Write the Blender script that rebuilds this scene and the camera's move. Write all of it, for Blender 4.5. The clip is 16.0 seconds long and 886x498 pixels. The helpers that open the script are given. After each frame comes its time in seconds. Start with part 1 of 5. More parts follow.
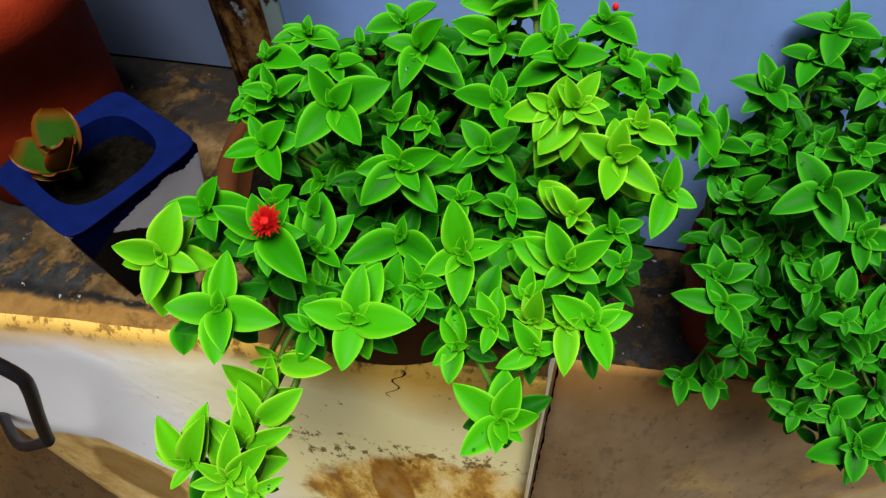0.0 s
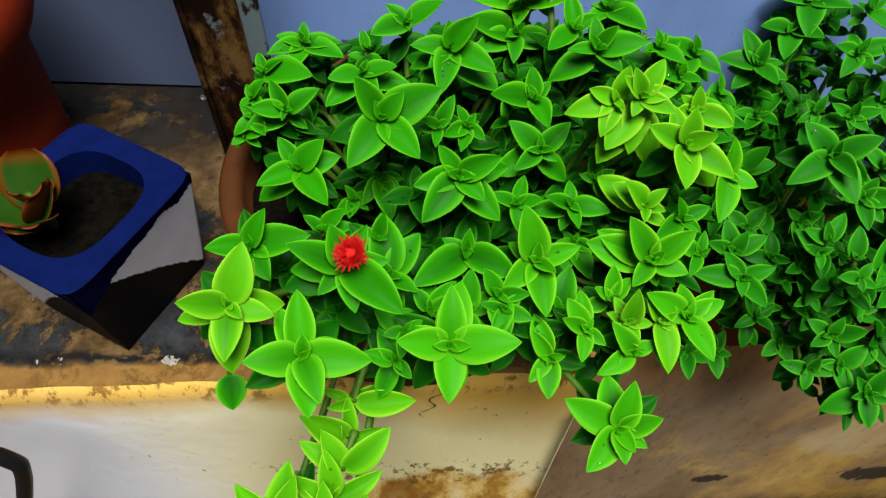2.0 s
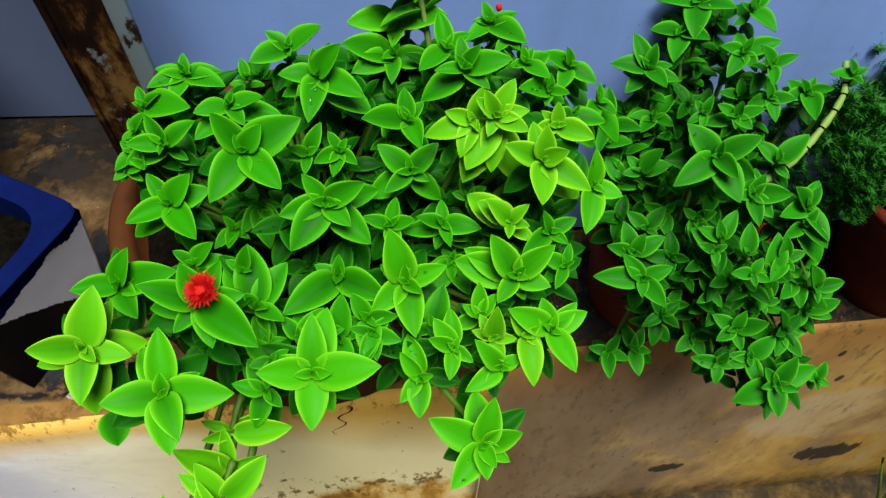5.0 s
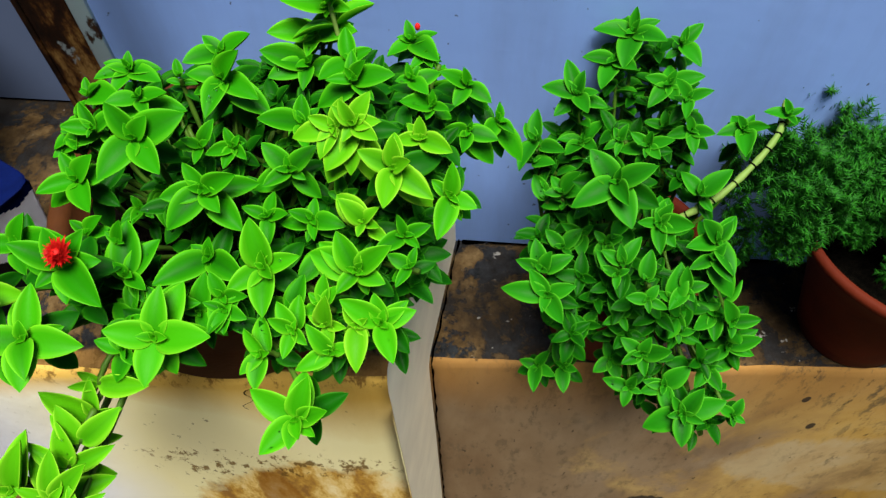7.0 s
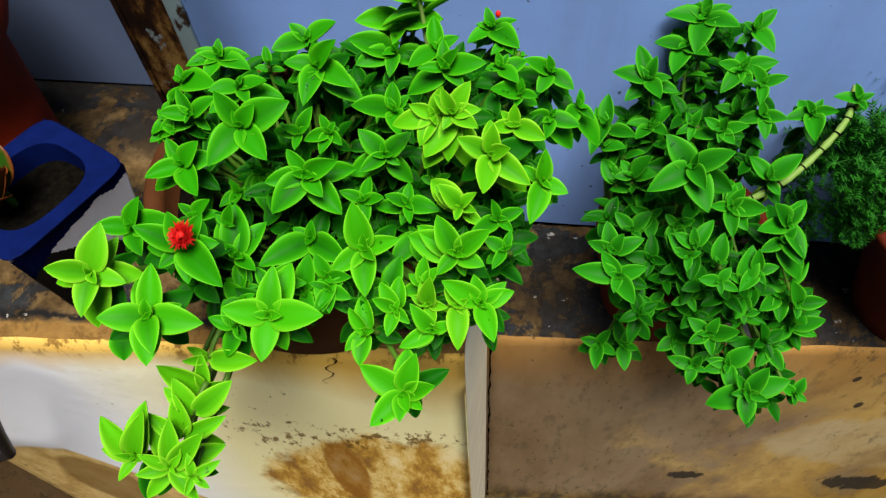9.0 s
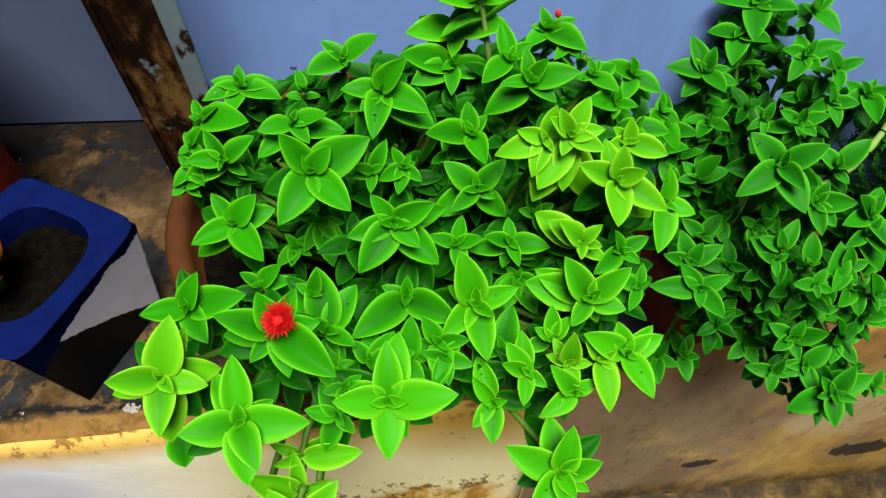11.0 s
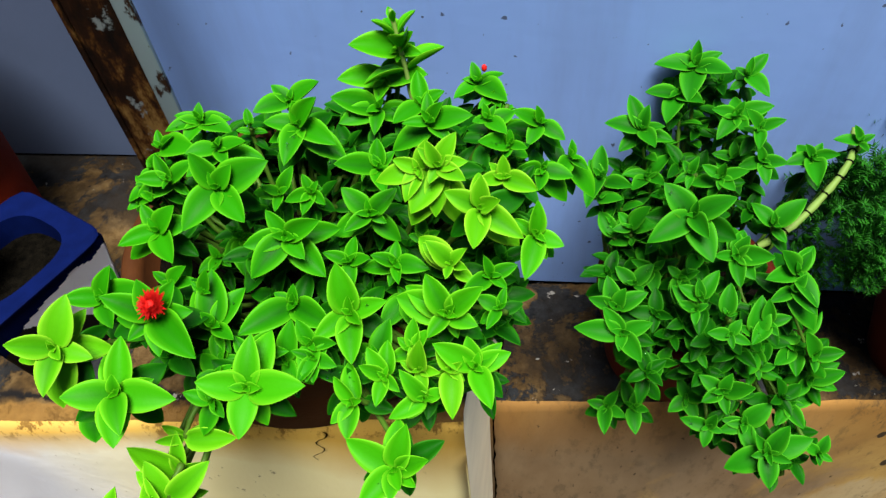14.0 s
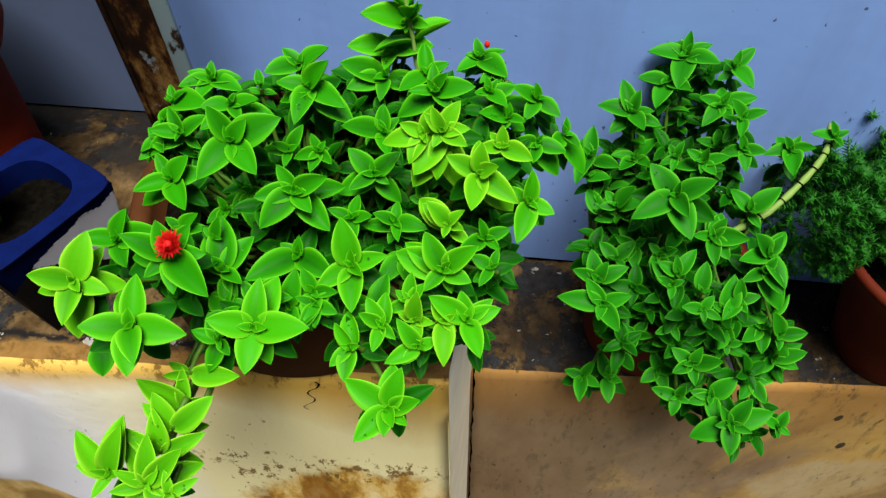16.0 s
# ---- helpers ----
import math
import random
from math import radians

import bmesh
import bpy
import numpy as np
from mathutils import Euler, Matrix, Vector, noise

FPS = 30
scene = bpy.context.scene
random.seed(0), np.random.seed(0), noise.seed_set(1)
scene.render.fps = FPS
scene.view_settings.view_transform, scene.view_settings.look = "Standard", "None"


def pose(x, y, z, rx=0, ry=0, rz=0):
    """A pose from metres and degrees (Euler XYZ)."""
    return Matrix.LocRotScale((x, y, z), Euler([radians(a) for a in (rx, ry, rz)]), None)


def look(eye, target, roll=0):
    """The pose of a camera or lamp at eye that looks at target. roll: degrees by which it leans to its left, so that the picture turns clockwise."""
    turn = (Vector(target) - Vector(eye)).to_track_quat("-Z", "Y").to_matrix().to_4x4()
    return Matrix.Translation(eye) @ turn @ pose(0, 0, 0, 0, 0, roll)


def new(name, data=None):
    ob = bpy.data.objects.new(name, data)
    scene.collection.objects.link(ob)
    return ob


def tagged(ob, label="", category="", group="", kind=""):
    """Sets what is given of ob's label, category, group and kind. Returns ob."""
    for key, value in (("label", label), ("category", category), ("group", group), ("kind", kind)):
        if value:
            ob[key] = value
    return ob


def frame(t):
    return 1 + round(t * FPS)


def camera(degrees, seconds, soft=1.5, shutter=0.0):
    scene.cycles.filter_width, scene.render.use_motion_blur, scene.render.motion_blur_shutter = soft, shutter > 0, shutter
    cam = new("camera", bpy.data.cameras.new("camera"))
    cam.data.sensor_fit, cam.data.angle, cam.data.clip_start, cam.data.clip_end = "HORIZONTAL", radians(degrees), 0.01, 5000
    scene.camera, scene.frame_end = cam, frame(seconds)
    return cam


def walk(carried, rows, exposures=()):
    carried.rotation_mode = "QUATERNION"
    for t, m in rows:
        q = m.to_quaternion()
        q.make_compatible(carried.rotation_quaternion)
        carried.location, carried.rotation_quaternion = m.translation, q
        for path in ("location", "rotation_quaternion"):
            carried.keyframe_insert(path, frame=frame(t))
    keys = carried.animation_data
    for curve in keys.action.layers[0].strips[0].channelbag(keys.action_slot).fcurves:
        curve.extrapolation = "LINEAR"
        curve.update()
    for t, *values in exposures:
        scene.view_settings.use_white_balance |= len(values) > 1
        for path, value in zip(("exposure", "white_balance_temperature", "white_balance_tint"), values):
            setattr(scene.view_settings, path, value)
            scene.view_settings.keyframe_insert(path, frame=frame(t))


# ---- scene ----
cam = camera(64.3, 16.0, 1.4)
PATH = [
    (0, (0.025, 0.021, 0.467), (-0.212, 1.15, -1.167), -4.1),
    (0.5, (-0.05, 0.043, 0.452), (-0.154, 1.144, -1.214), -1.3),
    (1, (-0.099, 0.056, 0.439), (-0.1, 1.13, -1.248), 1.5),
    (1.5, (-0.099, 0.052, 0.441), (-0.037, 1.136, -1.238), 2.4),
    (2, (-0.1, 0.041, 0.452), (-0.015, 1.174, -1.194), 2.3),
    (2.5, (-0.105, 0.043, 0.45), (-0.023, 1.185, -1.19), 2.0),
    (3, (-0.099, 0.045, 0.453), (-0.018, 1.19, -1.185), 1.6),
    (3.5, (-0.09, 0.045, 0.457), (-0.012, 1.192, -1.18), 1.4),
    (4, (-0.076, 0.045, 0.457), (0.025, 1.182, -1.186), 1.9),
    (4.5, (-0.05, 0.048, 0.458), (0.089, 1.176, -1.187), 2.0),
    (5, (-0.023, 0.045, 0.469), (0.104, 1.17, -1.18), 0.8),
    (5.2, (-0.016, 0.043, 0.464), (0.101, 1.16, -1.19), 0.9),
    (7.3, (0.144, 0.003, 0.505), (0.017, 1.19, -1.1), -3.6),
    (7.5, (0.138, 0.001, 0.51), (-0.008, 1.212, -1.075), -4.0),
    (8, (0.116, 0.004, 0.508), (-0.08, 1.158, -1.114), -5.8),
    (8.5, (0.095, 0.0, 0.516), (-0.064, 1.128, -1.128), -4.9),
    (9, (0.079, -0.004, 0.518), (-0.062, 1.104, -1.141), -4.7),
    (9.2, (0.065, -0.001, 0.515), (-0.079, 1.112, -1.141), -4.6),
    (11.3, (-0.062, 0.078, 0.474), (0.12, 1.156, -1.201), 1.9),
    (11.5, (-0.045, 0.078, 0.474), (0.192, 1.162, -1.19), 3.2),
    (12, (0.0, 0.076, 0.477), (0.257, 1.161, -1.183), 2.5),
    (12.5, (0.043, 0.071, 0.481), (0.206, 1.158, -1.19), 0.2),
    (13, (0.085, 0.069, 0.474), (0.105, 1.189, -1.183), -4.9),
    (13.5, (0.09, 0.038, 0.477), (0.004, 1.168, -1.171), -6.7),
    (14, (0.086, 0.011, 0.489), (-0.062, 1.268, -1.059), -6.3),
    (14.5, (0.086, -0.009, 0.492), (-0.042, 1.191, -1.102), -5.7),
    (15, (0.082, -0.028, 0.507), (-0.08, 1.199, -1.064), -4.7),
    (15.5, (0.082, -0.037, 0.509), (-0.078, 1.192, -1.061), -3.5),
    (16, (0.076, -0.025, 0.506), (-0.019, 1.198, -1.074), -1.4),
]
walk(cam, [(t, look(eye, target, roll)) for t, eye, target, roll in PATH], [(0, 0.56), (2, 0.52), (5, 0.60), (8, 0.78), (9, 0.68), (11.5, 0.84), (12.5, 0.98), (16, 0.72)])

# ---- daylight ----
SUN_AZ, SUN_EL = radians(166), radians(74)
world = bpy.data.worlds.new("sky")
scene.world = world
world.use_nodes = True
wn = world.node_tree
sky = wn.nodes.new("ShaderNodeTexSky")
sky.sky_type, sky.sun_disc = "NISHITA", False
sky.sun_elevation, sky.sun_rotation = SUN_EL, SUN_AZ
wn.links.new(sky.outputs["Color"], wn.nodes["Background"].inputs["Color"])
wn.nodes["Background"].inputs["Strength"].default_value = 0.028
sun = new("sun", bpy.data.lights.new("sun", "SUN"))
sun.data.energy, sun.data.angle, sun.data.color = 5.2, radians(28), (1.0, 0.96, 0.86)
sun.matrix_world = look((0, 0, 0), (-math.sin(SUN_AZ) * math.cos(SUN_EL), -math.cos(SUN_AZ) * math.cos(SUN_EL), -math.sin(SUN_EL)))

# ---- plan, in metres ----
WALL_Y = 0.645           # face of the house wall
LEFT_TOP, LEFT_FRONT, LEFT_END = -0.112, 0.29, 0.074
RIGHT_TOP, RIGHT_FRONT = -0.366, 0.438
FLOOR = -1.18


# ---- materials ----
class Nodes:
    """A short hand for building one node material."""

    def __init__(self, name, rough=0.7, metal=0.0):
        self.mat = bpy.data.materials.new(name)
        self.mat.use_nodes = True
        self.t = self.mat.node_tree
        self.bsdf = self.t.nodes["Principled BSDF"]
        self.bsdf.inputs["Roughness"].default_value = rough
        self.bsdf.inputs["Metallic"].default_value = metal
        self.bsdf.inputs["Specular IOR Level"].default_value = 0.15
        self.grain = (1, 1, 1)
        self.coord = self.t.nodes.new("ShaderNodeTexCoord")
        self.geo = self.t.nodes.new("ShaderNodeNewGeometry")

    def put(self, kind, **sockets):
        n = self.t.nodes.new(kind)
        for k, v in sockets.items():
            self.set(n.inputs[k.replace("_", " ")], v)
        return n

    def set(self, socket, v):
        if isinstance(v, bpy.types.NodeSocket):
            self.t.links.new(v, socket)
        else:
            socket.default_value = v

    def where(self, stretch=(1, 1, 1), turn=0.0):
        m = self.t.nodes.new("ShaderNodeMapping")
        m.inputs["Rotation"].default_value = (0, turn, 0)
        m.inputs["Scale"].default_value = stretch
        self.t.links.new(self.geo.outputs["Position"], m.inputs["Vector"])
        return m.outputs["Vector"]

    def noise(self, scale, detail=4, rough=0.55, at=None, warp=0.0):
        n = self.put("ShaderNodeTexNoise", Scale=scale, Detail=detail, Roughness=rough, Distortion=warp)
        self.t.links.new(at or self.where(self.grain), n.inputs["Vector"])
        return n.outputs["Fac"]

    def ramp(self, fac, *stops):
        r = self.t.nodes.new("ShaderNodeValToRGB")
        e = r.color_ramp.elements
        while len(e) < len(stops):
            e.new(0.5)
        for el, (p, c) in zip(e, stops):
            el.position = p
            el.color = (*c, 1) if isinstance(c, tuple) else (c, c, c, 1)
        self.set(r.inputs["Fac"], fac)
        return r.outputs["Color"]

    def mix(self, fac, a, b, how="MIX"):
        m = self.t.nodes.new("ShaderNodeMix")
        m.data_type, m.blend_type = "RGBA", how
        self.set(m.inputs[0], fac)
        for k, v in ((6, a), (7, b)):
            self.set(m.inputs[k], (*v, 1) if isinstance(v, tuple) else v)
        return m.outputs[2]

    def math(self, how, a, b=0.0, c=0.0):
        m = self.t.nodes.new("ShaderNodeMath")
        m.operation = how
        for k, v in enumerate((a, b, c)):
            self.set(m.inputs[k], v)
        return m.outputs[0]

    def axis(self, k):
        x = self.t.nodes.new("ShaderNodeSeparateXYZ")
        self.t.links.new(self.geo.outputs["Position"], x.inputs[0])
        return x.outputs[k]

    def uv(self, k):
        x = self.t.nodes.new("ShaderNodeSeparateXYZ")
        self.t.links.new(self.coord.outputs["UV"], x.inputs[0])
        return x.outputs[k]

    def bump(self, height, strength=0.3, distance=0.002):
        b = self.put("ShaderNodeBump", Strength=strength, Distance=distance)
        self.set(b.inputs["Height"], height)
        self.t.links.new(b.outputs["Normal"], self.bsdf.inputs["Normal"])

    def colour(self, c):
        self.set(self.bsdf.inputs["Base Color"], (*c, 1) if isinstance(c, tuple) else c)
        return self

    def rough(self, v):
        self.set(self.bsdf.inputs["Roughness"], v)
        return self


def leaf_material(name, deep, fresh, margin):
    """Fleshy leaf: two greens from leaf to leaf, a thin pale margin, a paler base, fine papillae."""
    m = Nodes(name, 0.48)
    info = m.t.nodes.new("ShaderNodeObjectInfo")
    u, v = m.uv(0), m.uv(1)
    side = m.math("ABSOLUTE", m.math("SUBTRACT", u, 0.5))
    pick = m.math("FRACT", m.math("ADD", info.outputs["Random"], m.geo.outputs["Random Per Island"]))
    body = m.mix(pick, deep, fresh)
    body = m.mix(m.math("MULTIPLY", m.noise(70, 4), 0.4), body, fresh)
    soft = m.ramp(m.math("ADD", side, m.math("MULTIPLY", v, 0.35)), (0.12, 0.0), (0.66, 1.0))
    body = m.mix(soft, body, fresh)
    base = m.ramp(v, (0.0, 0.25), (0.12, 0.0))
    body = m.mix(base, body, margin)
    col = m.mix(m.ramp(side, (0.26, 0.0), (0.49, 0.34)), body, margin)
    col = m.mix(m.ramp(m.math("ADD", side, m.math("MULTIPLY", m.noise(90, 3), 0.03)), (0.462, 0.0), (0.505, 0.55)), col, margin)
    m.colour(col)
    m.bump(m.math("ADD", m.noise(110, 3), m.math("MULTIPLY", m.noise(500, 2), 0.25)), 0.22, 0.0016)
    m.bsdf.inputs["Specular IOR Level"].default_value = 0.06
    glow = m.t.nodes.new("ShaderNodeBsdfTranslucent")
    m.t.links.new(col, glow.inputs["Color"])
    both = m.t.nodes.new("ShaderNodeMixShader")
    both.inputs[0].default_value = 0.06
    m.t.links.new(m.bsdf.outputs[0], both.inputs[1])
    m.t.links.new(glow.outputs[0], both.inputs[2])
    m.t.links.new(both.outputs[0], m.t.nodes["Material Output"].inputs["Surface"])
    return m.mat


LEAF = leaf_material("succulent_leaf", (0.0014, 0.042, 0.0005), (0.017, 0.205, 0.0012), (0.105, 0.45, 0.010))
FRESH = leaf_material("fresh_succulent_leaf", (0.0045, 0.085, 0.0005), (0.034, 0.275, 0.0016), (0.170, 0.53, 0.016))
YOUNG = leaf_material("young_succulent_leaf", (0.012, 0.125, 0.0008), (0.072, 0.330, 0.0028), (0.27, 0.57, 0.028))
# inner leaves: the same leaf with the crown's shade put into its green
SHADED = leaf_material("shaded_succulent_leaf", (0.0008, 0.018, 0.0005), (0.0040, 0.078, 0.0010), (0.032, 0.21, 0.005))
# second plant: same leaf, its dimmer light put into a deeper green
DIMMED = leaf_material("dimmed_succulent_leaf", (0.0012, 0.034, 0.0009), (0.0125, 0.168, 0.0030), (0.080, 0.38, 0.014))


def water_material():
    m = Nodes("water_drop", 0.04)
    m.colour((1.0, 1.0, 1.0))
    m.bsdf.inputs["Transmission Weight"].default_value = 1.0
    m.bsdf.inputs["IOR"].default_value = 1.33
    m.bsdf.inputs["Specular IOR Level"].default_value = 0.5
    return m.mat


WATER = water_material()


def stem_material():
    m = Nodes("green_stem", 0.5)
    m.colour(m.mix(m.noise(60), (0.022, 0.085, 0.005), (0.070, 0.145, 0.014)))
    return m.mat


STEM = stem_material()


def pale_stem_material():
    m = Nodes("pale_stem", 0.55)
    m.colour(m.mix(m.noise(50), (0.10, 0.20, 0.03), (0.20, 0.30, 0.07)))
    return m.mat


PALE_STEM = pale_stem_material()


def terracotta(name, a, b, dark=0.25):
    m = Nodes(name, 0.75)
    col = m.mix(m.noise(14, 5), a, b)
    stain = m.ramp(m.noise(9, 6, 0.7), (0.45, 0.0), (0.7, 1.0))
    col = m.mix(m.math("MULTIPLY", stain, 0.5), col, tuple(c * dark for c in a))
    m.colour(col)
    m.bump(m.noise(260, 4), 0.35, 0.0012)
    return m.mat


TERRA = terracotta("terracotta", (0.040, 0.0115, 0.0022), (0.072, 0.023, 0.0045))
TERRA_RED = terracotta("red_painted_clay", (0.062, 0.0062, 0.0013), (0.100, 0.0125, 0.0022), 0.35)
TERRA_ORANGE = terracotta("orange_painted_clay", (0.190, 0.014, 0.0020), (0.250, 0.022, 0.003), 0.5)


def soil_material():
    m = Nodes("potting_soil", 0.95)
    m.colour(m.ramp(m.noise(120, 6), (0.3, (0.0012, 0.0011, 0.0009)), (0.7, (0.0062, 0.0052, 0.0036))))
    m.bump(m.noise(220, 6), 1.0, 0.006)
    m.bsdf.inputs["Specular IOR Level"].default_value = 0.02
    return m.mat


SOIL = soil_material()


def house_wall_material():
    m = Nodes("pale_blue_limewash", 0.8)
    col = m.mix(m.noise(3.0, 5), (0.175, 0.300, 0.68), (0.230, 0.375, 0.77))
    streak = m.ramp(m.noise(5, 6, 0.65, m.where((1.6, 1, 0.25))), (0.5, 0.0), (0.75, 1.0))
    col = m.mix(m.math("MULTIPLY", streak, 0.3), col, (0.12, 0.156, 0.27))
    speck = m.ramp(m.noise(95, 2, 0.4), (0.735, 0.0), (0.76, 1.0))
    col = m.mix(m.math("MULTIPLY", speck, 0.8), col, (0.036, 0.036, 0.048))
    m.colour(col)
    m.bump(m.noise(45, 5), 0.12, 0.0025)
    return m.mat


def blot(m, x, z, rx, rz, rag=0.5, scale=30):
    """A ragged oval mark round a place on an upright face: 1 inside, 0 outside."""
    dx = m.math("DIVIDE", m.math("SUBTRACT", m.axis(0), x), rx)
    dz = m.math("DIVIDE", m.math("SUBTRACT", m.axis(2), z), rz)
    r = m.math("ADD", m.math("MULTIPLY", dx, dx), m.math("MULTIPLY", dz, dz))
    r = m.math("ADD", r, m.math("MULTIPLY", m.math("SUBTRACT", m.noise(scale, 7, 0.7), 0.5), rag * 4))
    return m.ramp(r, (0.75, 1.0), (1.05, 0.0))


def ledge_front_material():
    """Whitewash, with a bluish skylight tint put in at one end and cream at the other, ochre stains under the edge,
    rusty and tan bare patches lower down.
    """
    m = Nodes("stained_whitewash", 0.8)
    m.grain = (1, 1, 0.5)
    z, x = m.axis(2), m.axis(0)
    drift = m.math("SUBTRACT", m.noise(4.5, 5, 0.55), 0.5)
    # bluish skylight painted into the white of the far end
    sky_tint = m.mix(m.noise(7, 5), (0.66, 0.69, 0.80), (0.76, 0.78, 0.85))
    cream = m.mix(m.noise(9, 5), (0.73, 0.65, 0.31), (0.80, 0.75, 0.46))
    along = m.ramp(m.math("MULTIPLY_ADD", drift, 0.25, m.math("ADD", x, 0.5)), (0.05, 0.0), (0.27, 1.0))
    col = m.mix(along, sky_tint, cream)
    # ochre wash that creeps down from the edge, deepest towards the corner
    creep = m.math("MULTIPLY", m.math("SUBTRACT", m.noise(11, 7, 0.6), 0.5), 0.09)
    reach = m.math("ADD", m.ramp(m.math("ADD", x, 0.5), (0.0, 0.075), (0.25, 0.055), (0.40, 0.115), (0.52, 0.17)), creep)
    under = m.math("DIVIDE", m.math("SUBTRACT", LEFT_TOP, z), m.math("MAXIMUM", reach, 0.02))
    col = m.mix(m.ramp(under, (0.25, 0.95), (1.25, 0.0)), col, m.mix(m.noise(16, 5), (0.50, 0.27, 0.026), (0.64, 0.42, 0.085)))
    # rusty patch with slanting streaks, gritty along its upper edge
    slant = m.noise(16, 9, 0.72, m.where((1.5, 1, 0.45), 0.4))
    lost = blot(m, -0.075, -0.60, 0.185, 0.25, 0.35, 13)
    rust = m.ramp(slant, (0.38, (0.235, 0.095, 0.008)), (0.47, (0.45, 0.235, 0.022)), (0.54, (0.66, 0.45, 0.13)), (0.64, (0.78, 0.64, 0.34)))
    col = m.mix(m.math("MULTIPLY", lost, 0.95), col, rust)
    band = blot(m, -0.125, -0.53, 0.030, 0.14, 0.35, 20)
    col = m.mix(m.math("MULTIPLY", band, 0.75), col, (0.26, 0.10, 0.008))
    rise = m.math("MAXIMUM", blot(m, -0.10, -0.365, 0.19, 0.045, 0.9, 30), blot(m, -0.20, -0.325, 0.07, 0.016, 0.5, 40))
    crumb = m.ramp(m.noise(75, 6, 0.72), (0.545, 0.0), (0.585, 1.0))
    col = m.mix(m.math("MULTIPLY", m.math("MULTIPLY", rise, crumb), 0.9), col, (0.16, 0.085, 0.014))
    # tan bare cement at the far end, with one brown stain
    edge = m.math("MINIMUM", m.math("MULTIPLY_ADD", x, -1.9, -1.47), m.math("ADD", m.math("MULTIPLY", drift, 0.07), -0.462))
    tan = m.ramp(m.math("SUBTRACT", edge, z), (0.0, 0.0), (0.012, 1.0))
    col = m.mix(tan, col, m.ramp(m.noise(20, 9, 0.7, m.where((1, 1, 0.5), 0.4)), (0.32, (0.34, 0.20, 0.05)), (0.50, (0.58, 0.40, 0.15)), (0.66, (0.72, 0.55, 0.26))))
    stain = blot(m, -0.545, -0.64, 0.060, 0.150, 0.20, 12)
    col = m.mix(m.math("MULTIPLY", m.math("MULTIPLY", stain, tan), 0.8), col, (0.20, 0.115, 0.030))
    # dark grit along the edge and a few scattered specks
    brink = m.math("MULTIPLY", m.ramp(m.math("SUBTRACT", LEFT_TOP, z), (0.014, 1.0), (0.034, 0.0)), m.ramp(m.noise(48, 6, 0.75), (0.52, 0.0), (0.58, 1.0)))
    col = m.mix(m.math("MULTIPLY", brink, 0.8), col, (0.11, 0.050, 0.010))
    speck = m.math("MULTIPLY", m.ramp(m.noise(120, 3, 0.6), (0.665, 0.0), (0.69, 1.0)), m.ramp(m.noise(7, 4), (0.50, 0.0), (0.60, 1.0)))
    col = m.mix(m.math("MULTIPLY", speck, 0.8), col, (0.09, 0.065, 0.03))
    m.colour(col)
    m.bump(m.math("ADD", m.noise(60, 6), m.math("MULTIPLY", m.math("MAXIMUM", lost, tan), -0.5)), 0.35, 0.003)
    return m.mat


